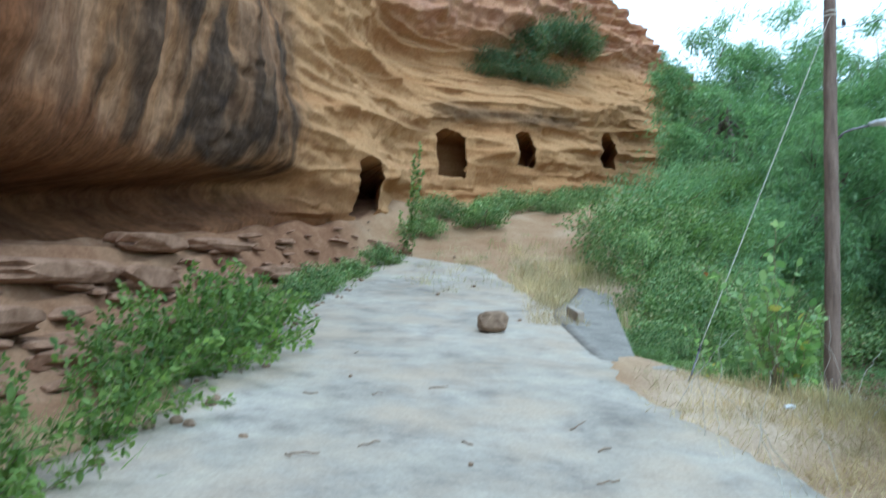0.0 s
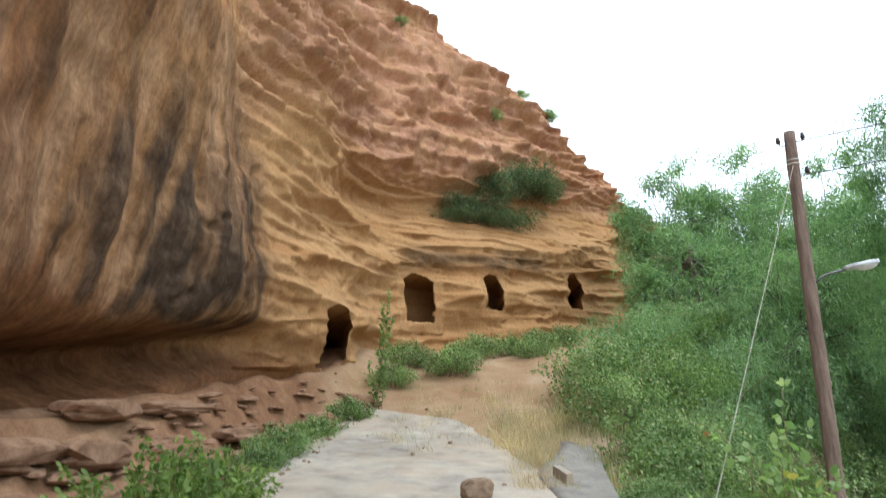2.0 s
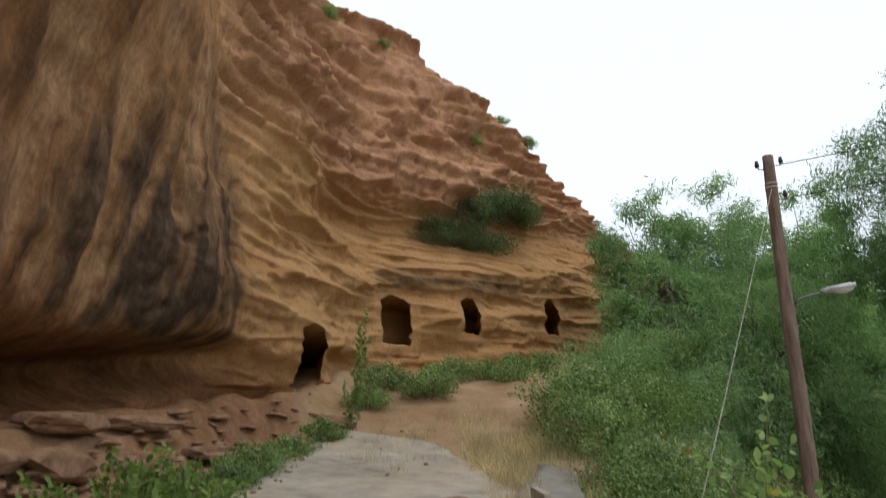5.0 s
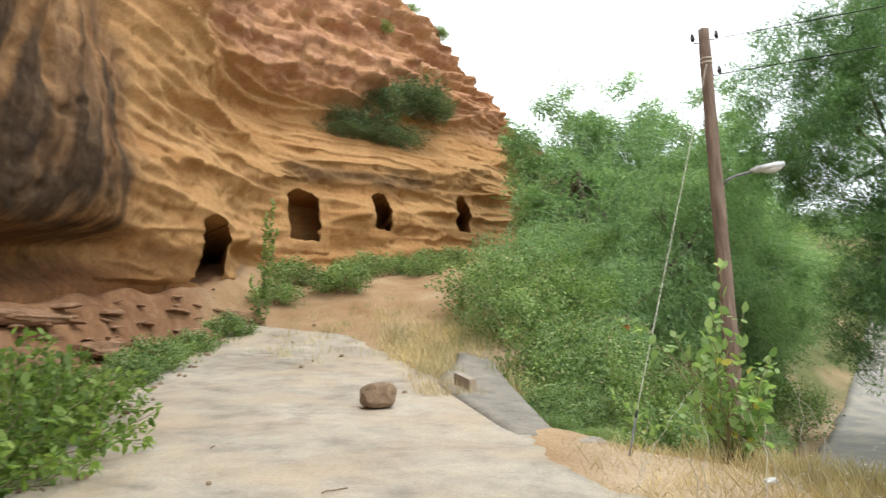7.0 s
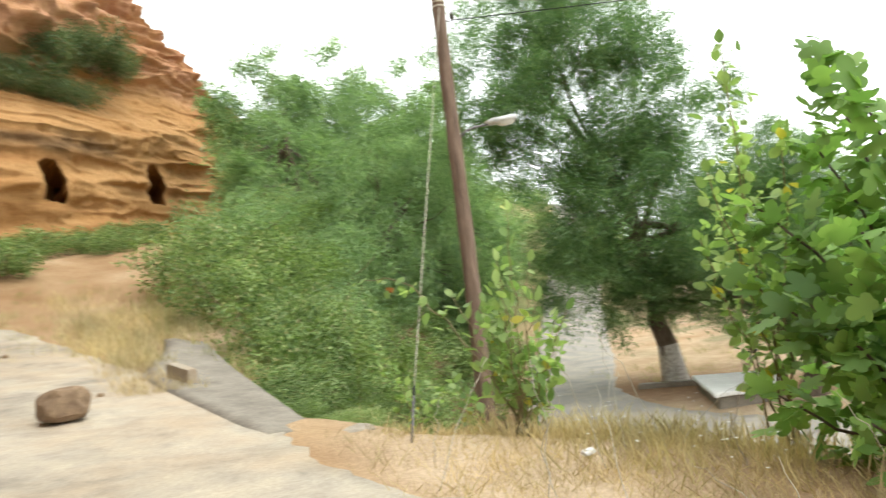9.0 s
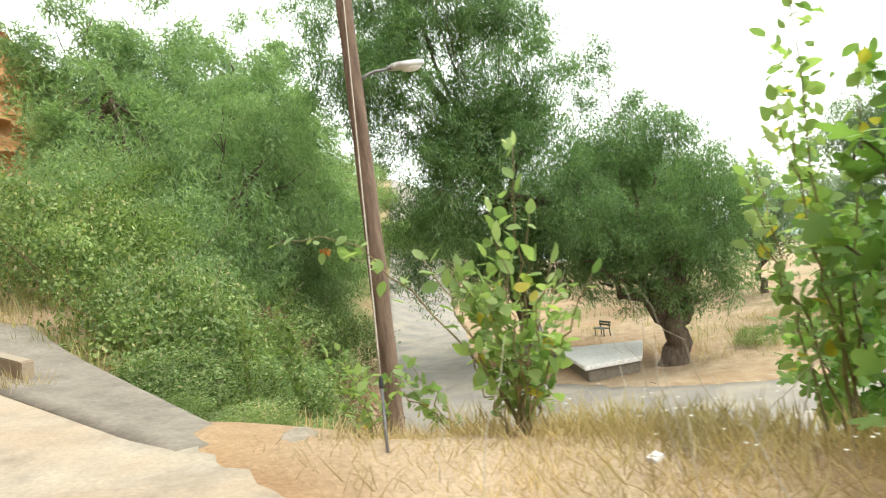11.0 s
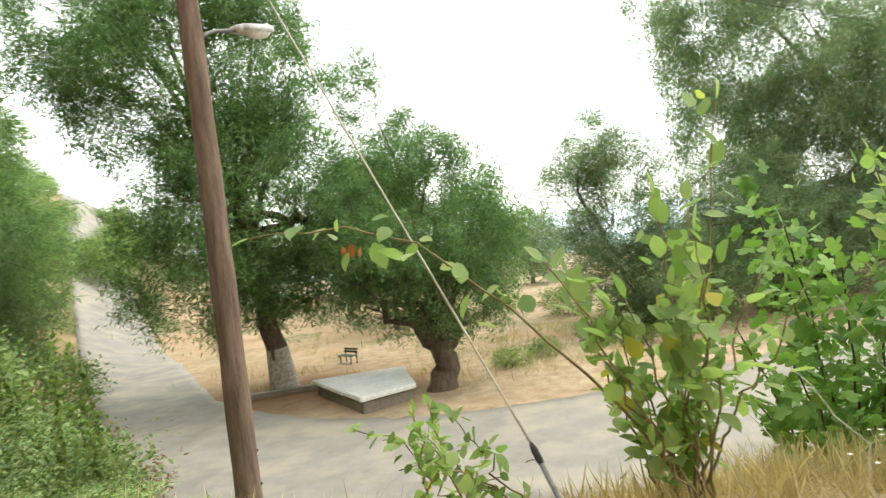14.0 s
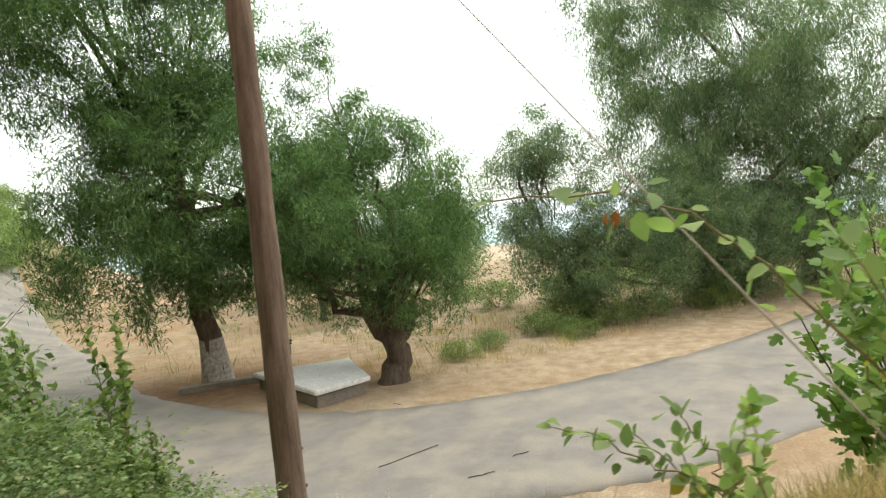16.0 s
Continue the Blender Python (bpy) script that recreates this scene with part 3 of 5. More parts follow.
def build_cliff():
    cols = cliff_columns()
    plan = np.array([c[:2] for c in cols], float)
    sect = np.array([c[2] for c in cols], float)
    dense = catmull(plan, np.linspace(0, len(plan) - 1, 2000))
    run = np.concatenate([[0], np.cumsum(np.linalg.norm(np.diff(dense, axis=0), axis=1))])
    step = np.interp(dense[:, 1], [-16, 0, 5, 44, 50, 90], [0.5, 0.3, 0.1, 0.1, 0.3, 1.0])
    dens = np.concatenate([[0], np.cumsum(np.diff(run) / step[1:])])
    ks = np.interp(np.arange(0, dens[-1]), dens, np.linspace(0, len(plan) - 1, 2000))
    P, S = catmull(plan, ks), catmull(sect, ks)
    T = np.gradient(P, axis=0)
    for _ in range(60):
        T[1:-1] = (T[:-2] + 2 * T[1:-1] + T[2:]) / 4
    T /= np.linalg.norm(T, axis=1, keepdims=True)
    N = np.stack([T[:, 1], -T[:, 0]], -1)
    nh = 250
    j = np.linspace(0, sect.shape[1] - 1, nh)
    prof = np.stack([catmull(np.ascontiguousarray(np.swapaxes(S, 0, 1)[..., q]), j) for q in (0, 1)], -1)  # (nh, ns, 2)
    out, z = prof[..., 0].T.copy(), prof[..., 1].T.copy()
    ns = len(P)
    y = np.repeat(P[:, 1][:, None], nh, 1)
    frac = np.repeat((j / j[-1])[None], ns, 0)
    far = smooth((y - 17.5) / 2.5)
    x0, y0 = P[:, :1] + N[:, :1] * out, P[:, 1:] + N[:, 1:] * out
    dip = z - 0.06 * (y0 - 20)
    n = noise.noise
    flat = list(zip(x0.ravel(), y0.ravel(), z.ravel(), dip.ravel()))
    big = np.array([n((a * 0.28, b * 0.28, c * 0.3)) for a, b, c, d in flat]).reshape(ns, nh)
    ledge = np.array([n((a * 0.10 + 3, b * 0.10, d * 1.15)) + 0.55 * n((a * 0.3, b * 0.3, d * 2.9 + 9)) for a, b, c, d in flat]).reshape(ns, nh)
    mid = np.array([n((a * 1.0, b * 1.0, c * 1.6)) for a, b, c, d in flat]).reshape(ns, nh)
    small = np.array([n((a * 3.3, b * 3.3, c * 4.5)) for a, b, c, d in flat]).reshape(ns, nh)
    def fall(a, b, c):
        return b - 0.12 * c + 1.1 * n((a * 0.25, b * 0.25, c * 0.22 + 4))
    flute = np.array([n((a * 0.4, fall(a, b, c) * 0.8, c * 0.22)) + 0.6 * n((a * 0.5, fall(a, b, c) * 2.3, c * 0.34 + 5)) + 0.18 * n((a * 0.6, fall(a, b, c) * 5.5, c * 0.7 + 9)) for a, b, c, d in flat]).reshape(ns, nh)
    blot = np.array([n((a * 0.45 + 8, b * 0.45, c * 0.3)) + 0.5 * n((a * 1.3, b * 1.3, c * 0.7 + 3)) for a, b, c, d in flat]).reshape(ns, nh)
    upper = smooth((frac - 0.52) / 0.16) * far
    nearwall = 1 - far
    lip = np.array([(1 - abs(n((a * 0.10 + 5, b * 0.10, d * 0.75 + 2)))) ** 6 + 0.4 * (1 - abs(n((a * 0.2 + 1, b * 0.2, d * 1.7)))) ** 6 for a, b, c, d in flat]).reshape(ns, nh)
    pits = np.array([max(0.0, n((a * 2.1, b * 2.1, c * 2.6)) - 0.18) for a, b, c, d in flat]).reshape(ns, nh)
    strata = np.sign(ledge) * np.abs(ledge) ** 0.7
    push = 0.35 * big + far * (0.22 * strata + 0.36 * (lip - 0.5) + 0.09 * mid + 0.045 * small - 0.25 * pits) + upper * (0.12 * mid + 0.12 * small + 0.38 * np.abs(strata) + 0.5 * (lip - 0.5) - 0.12 * pits + 0.16 * blot)
    push += nearwall * (0.13 * flute * smooth((z - 4) / 2) + 0.10 * mid + 0.035 * small + 0.12 * blot - 0.25 * pits * smooth((y - 12) / 4))
    # openings of the rock-cut rooms
    hole = np.zeros_like(z)
    for cx, cy, cz, w, h, deep in CAVES:
        along = (x0 - cx) * T[:, :1] + (y0 - cy) * T[:, 1:]
        across = np.abs((x0 - cx) * N[:, :1] + (y0 - cy) * N[:, 1:])
        head = cz + h - (np.abs(along) / (w / 2)) ** 2.6 * 0.28 + 0.06 * mid
        inside = (np.abs(along + 0.05 * mid) < w / 2) & (z > cz) & (z < head) & (across < 3)
        near = (np.abs(along) < w * 0.9) & (z > cz - 0.5) & (z < cz + h + 0.4) & (across < 3)
        push = np.where(near, push * 0.45, push)
        hole = np.where(inside, deep, hole)
    put = np.where(hole > 0, out - hole, out + push)
    widen = np.zeros_like(z)
    for cx, cy, cz, w, h, deep in CAVES:
        along = (x0 - cx) * T[:, :1] + (y0 - cy) * T[:, 1:]
        mine = (hole > 0) & (np.abs(along) < 1.5) & (np.abs((x0 - cx) * N[:, :1] + (y0 - cy) * N[:, 1:]) < 3)
        widen = np.where(mine, along / (w / 2) * np.where(along > 0, deep * (1.3 if w < 1.46 else 2.3), 0.8), widen)
    X, Y = P[:, :1] + N[:, :1] * put + T[:, :1] * widen, P[:, 1:] + N[:, 1:] * put + T[:, 1:] * widen
    Z = z + 0.05 * mid * (hole == 0)
    CLIFF_PLAN = np.stack([X, Y, Z], -1)
    X, Z = X + drift(Y), Z + 0.19 * drift(Y)
    # a broad top behind the edge, and a buried foot
    def shifted(col_index, back, lift):
        return np.stack([X[:, col_index] - N[:, 0] * back, Y[:, col_index] - N[:, 1] * back, Z[:, col_index] + lift], -1)[:, None]
    V = np.concatenate([shifted(0, 0.6, -3.0), np.stack([X, Y, Z], -1), shifted(-1, 9, 1.0), shifted(-1, 30, 1.5), shifted(-1, 31, -30)], 1)
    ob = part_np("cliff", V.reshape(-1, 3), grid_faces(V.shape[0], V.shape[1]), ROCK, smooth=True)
    cut = np.pad(hole > 0, ((0, 0), (1, 3)))
    rim = cut[:-1, :-1] | cut[1:, :-1] | cut[:-1, 1:] | cut[1:, 1:]
    ob.data.polygons.foreach_set("use_smooth", ~rim.ravel())
    pad = ((0, 0), (1, 3))
    def keep(name, value):
        attr(ob, name, np.pad(np.clip(value, 0, 1), pad, mode="edge").ravel())
    keep("upper", upper * (0.75 + 0.6 * mid))
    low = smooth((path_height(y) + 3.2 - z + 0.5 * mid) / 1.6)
    # red rock colour; the term below z 5 paints in the recess's shade
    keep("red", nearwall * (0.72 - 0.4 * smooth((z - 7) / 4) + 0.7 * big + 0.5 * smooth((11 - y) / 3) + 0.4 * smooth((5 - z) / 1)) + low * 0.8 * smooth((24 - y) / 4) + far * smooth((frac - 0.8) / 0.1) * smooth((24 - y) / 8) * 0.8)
    streak = smooth((0.75 * flute + 0.7 * blot + 0.30) / 0.55)
    patch = smooth((y - 7.6 - 0.25 * (z - 5)) / 1.6) * smooth((19.8 - y) / 1.6) * smooth((z - 4.1 - 0.06 * (y - 9)) / 0.4) * smooth((12.0 + 2.5 * big - z) / 4)
    band = far * smooth((y - 29) / 2) * smooth((37.5 - y) / 2) * smooth(1 - np.abs(z - 9.75 - 0.1 * (y - 32) + 0.35 * mid) / 0.75)
    # shade of the undercut recess, painted as a dark band along the wall's foot
    recess_shade = nearwall * smooth((4.6 + 0.05 * (y - 10) - z) / 0.5) * (0.62 + 0.4 * blot) * smooth((y + 4) / 3)
    keep("stain", 0.92 * patch * streak + 0.75 * band + 0.4 * recess_shade + 0.85 * nearwall * smooth(1.5 - np.hypot((y - 15.6 - 0.3 * (z - 6.5)) / 2.0, (z - 6.6) / 2.1)) * (0.75 + 0.6 * blot) * smooth((z - 4.6) / 0.5))
    pale = nearwall * smooth((-flute - 0.5 * blot + 0.05) / 0.5) * smooth((z - 4.3) / 0.6) * smooth((y - 6) / 2)
    keep("pale", 0.5 * pale)
    keep("near", nearwall)
    global CLIFF, CLIFF_FIRST
    CLIFF = np.stack([X, Y, Z], -1)[:, ::2][::2].reshape(-1, 3)
    CLIFF_FIRST = CLIFF_PLAN[:, ::2][::2].reshape(-1, 3)
    return tagged(ob, "eroded orange sandstone cliff with dark water stains and cut doorways", "cliff", kind="structure")


build_cliff()


# ---- utility pole, lamp and wires ----
def tube_part(name, pts, radii, material, parent, label="", sides=8):
    v, q, t = tube(pts, radii, sides)
    return part_np(name, v, [np.array(q), np.array(t)], material, parent, label, smooth=True)


def pole_at(z):
    """The leaning pole's axis at a height."""
    return (6.73 + 0.068 * z, 12.70 + 0.035 * z, z)


def build_pole():
    g = rough_land(6.65, 12.73)
    base = np.array(pole_at(g))
    p = thing("utility_pole", base, "weathered brown wooden utility pole with a street lamp", "utility pole")
    def rel(z, dx=0.0, dy=0.0, dz=0.0):
        return np.array(pole_at(z)) - base + (dx, dy, dz)
    zs = np.linspace(g - 0.6, 7.3, 44)
    v, q, t = tube([rel(k, 0.012 * math.sin(k * 0.9), 0.012 * math.cos(k * 0.7)) for k in zs], [0.146 - 0.042 * (k - g) / 9 + 0.004 * math.sin(k * 5) for k in zs], 20)
    part_np("shaft", v, [np.array(q), np.array(t)], POLEWOOD, p, smooth=True)
    A = rel(4.42)
    tube_part("lamp_arm", [A + (0.08, -0.03, -0.12), A + (0.2, -0.06, 0.0), A + (0.34, -0.1, 0.05), A + (0.64, -0.17, 0.1)], [0.022] * 4, METAL, p, "dark steel lamp arm")
    bm = bmesh.new()
    bmesh.ops.create_cube(bm, size=1)
    bmesh.ops.bevel(bm, geom=bm.edges[:], offset=0.14, segments=3, affect="EDGES")
    bmesh.ops.transform(bm, matrix=pose(A[0] + 0.87, A[1] - 0.23, A[2] + 0.15, 0, -7, -15) @ Matrix.Diagonal((0.56, 0.21, 0.1, 1)), verts=bm.verts)
    head = part("lamp_housing", bm, LAMPGREY, p, "pale grey lamp housing", True)
    bm = bmesh.new()
    bmesh.ops.create_uvsphere(bm, u_segments=16, v_segments=8, radius=0.5)
    bmesh.ops.transform(bm, matrix=pose(A[0] + 0.94, A[1] - 0.25, A[2] + 0.12, 0, -7, -15) @ Matrix.Diagonal((0.38, 0.17, 0.15, 1)), verts=bm.verts)
    part("lens", bm, LENS, head, "clouded lamp lens", True)
    for zz, side in ((7.1, 1), (6.4, 1), (7.02, -1)):
        tube_part("insulator_pin", [rel(zz, 0.09 * side), rel(zz, 0.22 * side, -0.02), rel(zz, 0.24 * side, -0.02, 0.1)], [0.012] * 3, METAL, p, "steel pin")
        tube_part("insulator", [rel(zz, 0.24 * side, -0.02, h) for h in (0.04, 0.09, 0.13, 0.17)], [0.035, 0.045, 0.03, 0.03], PORCELAIN, p, "dark porcelain insulator", 12)
    for zz in (6.62, 6.7):
        tube_part("wire_band", [rel(zz), rel(zz, 0, 0, 0.025)], [0.119, 0.119], ROPE, p, "pale wire band", 20)
    rg = np.random.default_rng(6)
    for k in range(14):
        zz, w = rg.uniform(-0.8, 5.5), rg.uniform(0, 6.28)
        r = 0.136 - 0.042 * (zz - g) / 9
        c = rel(zz, r * math.cos(w), r * math.sin(w))
        tube_part("knot", [c - (0.012 * math.cos(w), 0.012 * math.sin(w), 0), c + (0.012 * math.cos(w), 0.012 * math.sin(w), -0.004)], [0.022, 0.012], BARK, p, "dark knot", 8)
    return p


def wire(name, a, b, r, material, label, sag=0.0):
    v, q, t = tube(bent(a, b, 24, sag, 0), [r] * 24, 6)
    ob = part_np(name, v, [np.array(q), np.array(t)], material, smooth=True)
    return tagged(ob, label, "cable")


build_pole()
wire("guy_wire", (7.17, 12.88, 6.65), (3.31, 8.74, 0.98), 0.006, ROPE, "pale steel guy wire from the pole to the bank")
anchor = thing("guy_anchor", (3.08, 8.5, rough_land(3.08, 8.5)), "rusty anchor rod and turnbuckle in dry grass", "anchor")
up = np.array((3.31, 8.74, 0.98)) - np.array(anchor.location)
tube_part("rod", [-0.4 * up, 0.85 * up], [0.012, 0.012], METAL, anchor)
tube_part("turnbuckle", [0.8 * up, 0.86 * up, 0.96 * up, 1.02 * up], [0.008, 0.016, 0.016, 0.008], DARKWIRE, anchor, "dark steel turnbuckle", 8)
wire("overhead_wire", (7.43, 12.95, 7.12), (46, -8, 9.5), 0.009, DARKWIRE, "thin dark overhead wire", 0.7)
wire("overhead_wire", (7.39, 12.92, 6.42), (46, -7, 8.9), 0.009, DARKWIRE, "thin dark overhead wire", 0.7)


# ---- trees ----
def build_tree(name, base, lobes, clumps, per, leaf, spread, material, label, trunk_r, fork, seed, droop=0.5, shape=NEEDLE, limbs=9, whitewash=0.0, lean=(0, 0), bark=None, twigs=40, stand=None):
    rng = np.random.default_rng(seed)
    x, y = stand or base
    z = rough_land(x, y)
    bark = bark or BARK
    t = thing(name, (x, y, z), label, "tree", "")
    lobes = np.asarray(lobes, float)
    lobes = (lobes - np.array([base[0], base[1], -3.0 if stand else z, 0, 0, 0])) * (1.07 if stand else 1.0)
    c = crown_points(rng, lobes, clumps)
    hold = np.array([noise.noise((p[0] * 0.55 + seed, p[1] * 0.55, p[2] * 0.55)) for p in c])
    hold += 0.6 * np.array([noise.noise((p[0] * 1.3, p[1] * 1.3 + seed, p[2] * 1.3)) for p in c])
    c = c[hold > -0.24]
    v, f = clump_leaves(rng, c, int(per * (1.7 if trunk_r > 0.29 else 0.85)), spread, leaf * (0.77 if trunk_r > 0.29 else 1.02), droop, shape)
    part_np("crown", v, f, material, t)
    top = np.array([lean[0], lean[1], fork])
    pts = bent((0, 0, -0.4), top, 9, 0, 0.10, rng)
    rad = trunk_r * np.linspace(1, 0.62, 9)
    rad[:3] *= (1.4, 1.2, 1.05)
    tv, tq, tt = tube(pts, rad, 14)
    for i in range(len(tv)):
        k = noise.noise((tv[i][0] * 4 + seed, tv[i][1] * 4, tv[i][2] * 1.5)) * 0.22 * trunk_r
        tv[i][:2] += k
    part_np("trunk", tv, [np.array(tq), np.array(tt)], bark, t, smooth=True)
    if whitewash:
        k = [i for i in range(9) if pts[i][2] < whitewash + 0.25]
        wv, wq, wt = tube(pts[k], rad[k] * 1.05, 14)
        part_np("whitewash_band", wv, [np.array(wq)], WHITEWASH, t, "flaking whitewash on the trunk foot", smooth=True)
    order = rng.permutation(len(c))
    for i in range(limbs):
        e = c[order[i]] * 0.9 + top * 0.1
        b = bent(pts[-1 - (i % 3)], e, 8, -0.25, 0.22, rng)
        r = trunk_r * (0.62 if i < 3 else rng.uniform(0.3, 0.5))
        bv, bq, bt = tube(b, np.linspace(r, r * 0.12, 8), 8)
        part_np("limb", bv, [np.array(bq), np.array(bt)], bark, t, smooth=True)
    tw = []
    for i in range(twigs):
        e = c[order[-1 - i]]
        m = top + (e - top) * rng.uniform(0.35, 0.6)
        tw.append(tube(bent(m, e, 5, -0.1, 0.12, rng), np.linspace(0.03, 0.006, 5), 5))
    tv, tf = tubes(tw)
    tagged(part_np("brushwood", tv, tf, bark, t), kind="stuff")
    return t


build_tree("tamarisk_tree", (18.8, 19.6), [(18.2, 19.6, 2.7, 3.5, 3.5, 3.0), (17.4, 20.9, 6.6, 3.3, 3.3, 3.6), (17.7, 19.7, 9.6, 2.3, 2.3, 2.4), (16.4, 22.9, 9.0, 2.5, 2.5, 2.6), (17.4, 21.4, 0.9, 2.3, 2.3, 1.9), (19.4, 18.2, 0.7, 1.7, 1.6, 1.8), (15.6, 22.3, 7.5, 2.2, 2.2, 2.4), (17.3, 21.1, 11.4, 1.8, 1.8, 1.6), (18.9, 19.5, 0.5, 1.6, 1.6, 1.5), (18.5, 18.9, 6.2, 2.2, 2.0, 2.8), (18.0, 19.8, 4.4, 2.4, 2.2, 2.0), (18.4, 20.6, -0.3, 1.5, 1.5, 1.2)], 3600, 40, 0.26, 0.45, L_TAMARISK,
           "dark green tamarisk tree with whitewashed trunk", 0.36, 6.6, 11, stand=(20.5, 20.9), whitewash=1.2, lean=(-0.3, 0.5), limbs=12)
build_tree("tamarisk_tree", (17.8, 14.1), [(19.4, 16.7, 1.7, 1.8, 1.7, 2.0), (18.0, 14.2, 1.55, 2.6, 2.6, 2.1), (17.8, 12.9, 0.9, 1.8, 1.6, 1.4), (18.6, 15.4, 1.9, 1.5, 1.5, 1.7), (18.9, 15.9, 3.6, 0.95, 0.95, 1.6), (19.0, 16.0, 5.6, 0.75, 0.75, 1.3), (19.2, 14.6, 3.9, 0.7, 0.7, 0.7), (18.4, 13.7, 3.2, 0.8, 0.9, 0.7), (17.8, 15.5, 0.3, 1.2, 1.1, 1.2), (17.9, 13.1, -0.5, 1.7, 1.5, 1.1), (18.4, 15.0, -0.5, 1.6, 1.6, 1.2)], 2000, 42, 0.2, 0.34, L_TAMARISK,
           "round green tamarisk tree with a split leaning trunk", 0.44, 1.5, 12, lean=(0.3, -0.2), stand=(19.3, 15.2))
build_tree("tamarisk_tree", (25, 8.4), [(25, 9.0, 1.0, 1.9, 2.0, 2.6), (24.6, 7.2, -0.8, 2.2, 2.4, 1.9), (25, 9.8, 3.2, 1.1, 1.1, 1.4), (24.4, 9.2, -1.0, 1.8, 1.8, 1.7), (25, 10.6, 1.4, 1.5, 1.5, 1.8), (25.5, 5.2, 0.2, 2.2, 2.2, 2.4), (26.4, 4.2, -0.8, 2.2, 2.6, 1.9), (27.2, 2.2, -0.7, 2.2, 2.4, 2.0)], 2900, 38, 0.2, 0.38, L_PEPPER,
           "loose grey-green tree beside the road", 0.3, 2.2, 13, lean=(0.3, 0.9), stand=(27.2, 9.7))
build_tree("pepper_tree", (29.6, -0.6), [(28.8, 3.0, 6.0, 4.2, 4.6, 3.6), (29, -3, 5.4, 4.5, 5.0, 4.0), (28, 5.0, 8.6, 3.2, 3.2, 2.8), (29, 1.4, 1.0, 3.6, 3.8, 3.0), (27, 3.6, -0.6, 2.6, 3.2, 2.0), (28, 4.6, 3.2, 2.7, 2.7, 2.4), (28.6, -1.2, 0.4, 3.0, 3.2, 3.0), (28.4, 2.4, 3.4, 2.6, 2.8, 2.2)], 5200, 38, 0.26, 0.5, L_PEPPER,
           "large weeping pepper tree with grey hanging twigs", 0.55, 4.8, 14, stand=(32.8, 0.4), droop=0.9, lean=(0.2, -0.8), limbs=14)
build_tree("bushy_tree", (12.9, 27.5), [(13.2, 28.0, 4.4, 3.0, 3.4, 3.6), (11.6, 26.0, 2.4, 2.4, 2.6, 2.4), (14.6, 27.6, 6.2, 2.2, 2.4, 2.2), (16.0, 28.6, 2.6, 2.2, 2.2, 2.6), (16.8, 27.9, 1.6, 1.9, 1.9, 2.2)], 1900, 38, 0.25, 0.42, L_AILANTHUS,
           "dense green tree on the bank above the road", 0.25, 3.0, 15)
for bx, by, hgt, sd in ((13.5, 37.5, 14.2, 21), (18, 39.2, 15.6, 22), (22.5, 38, 14.6, 23), (12.8, 32.6, 9.8, 24), (16.2, 33.0, 10.6, 25), (20, 33.5, 10.6, 26)):
    bx += float(drift(by))
    build_tree("tree_of_heaven", (bx, by), [(bx, by, hgt - 4.5, 2.8, 2.8, 2.8), (bx + 0.6, by - 1.2, hgt - 7, 3.3, 3.0, 3.0), (bx + 1.2, by, hgt - 1.6, 1.5, 1.5, 1.3), (bx - 1.6, by + 0.4, hgt - 2.2, 1.4, 1.4, 1.2), (bx - 0.4, by - 0.6, hgt + 0.2, 0.9, 0.9, 0.5), (bx + 2.2, by + 0.3, hgt - 0.6, 0.8, 0.8, 0.5), (bx - 2.4, by, hgt - 1.2, 0.9, 0.9, 0.5), (bx + 0.9, by - 0.9, hgt + 0.7, 0.7, 0.7, 0.4)], 1150, 36, 0.36, 0.55, L_AILANTHUS,
               "bright green feathery tree with an open top", 0.2, 4.5, sd, droop=0.3)
for bx, by, hgt, sd in ((29, 19.5, 4.0, 31), (31, 16.0, 3.4, 32), (34, 21, 4.6, 36), (36, 25, 4.0, 33), (44, 16, 2.0, 34), (38, 33, 5.0, 35)):
    bx, by = far_field((bx, by))
    hgt += 0.5
    build_tree("olive_grey_tree", (bx, by), [(bx, by, hgt - 2.4, 2.2, 2.2, 2.2), (bx + 0.8, by + 0.5, hgt - 0.9, 1.2, 1.2, 1.1), (bx - 0.8, by - 1.0, hgt - 3.0, 1.7, 1.7, 1.6)], 520, 34, 0.26, 0.45, L_PEPPER,
               "small grey-green tree in dry field near the beach", 0.18, 2.0, sd)


# ---- stones, gutter and ground details ----
def lump(name, size, material, seed, rough=0.25, parent=None, sub=3):
    """An irregular worn stone as a mesh, base at its middle."""
    bm = bmesh.new()
    bmesh.ops.create_icosphere(bm, subdivisions=sub, radius=0.5)
    o = Vector((seed * 3.7, seed * 1.3, seed * 0.7))
    for v in bm.verts:
        d = v.co.normalized()
        k = 1 + rough * noise.noise(d * 1.3 + o) + 0.4 * rough * noise.noise(d * 3.4 + o)
        c = d * 0.5 * k
        for axis in range(3):
            c[axis] = max(-0.42, min(0.46, c[axis]))
        v.co = Vector((c.x * size[0], c.y * size[1], c.z * size[2]))
    return part(name, bm, material, parent, smooth=False)


def stone(at, size, material, label, seed, rz=0, sink=0.15, name="stone", category="stone", group="", rough=0.3):
    ob = lump(name, size, material, seed, rough)
    ob.matrix_basis = pose(at[0], at[1], rough_land(at[0], at[1]) + size[2] * (0.4 - sink) + (at[2] if len(at) > 2 else 0), 0, 0, rz)
    return tagged(ob, label, category, group)


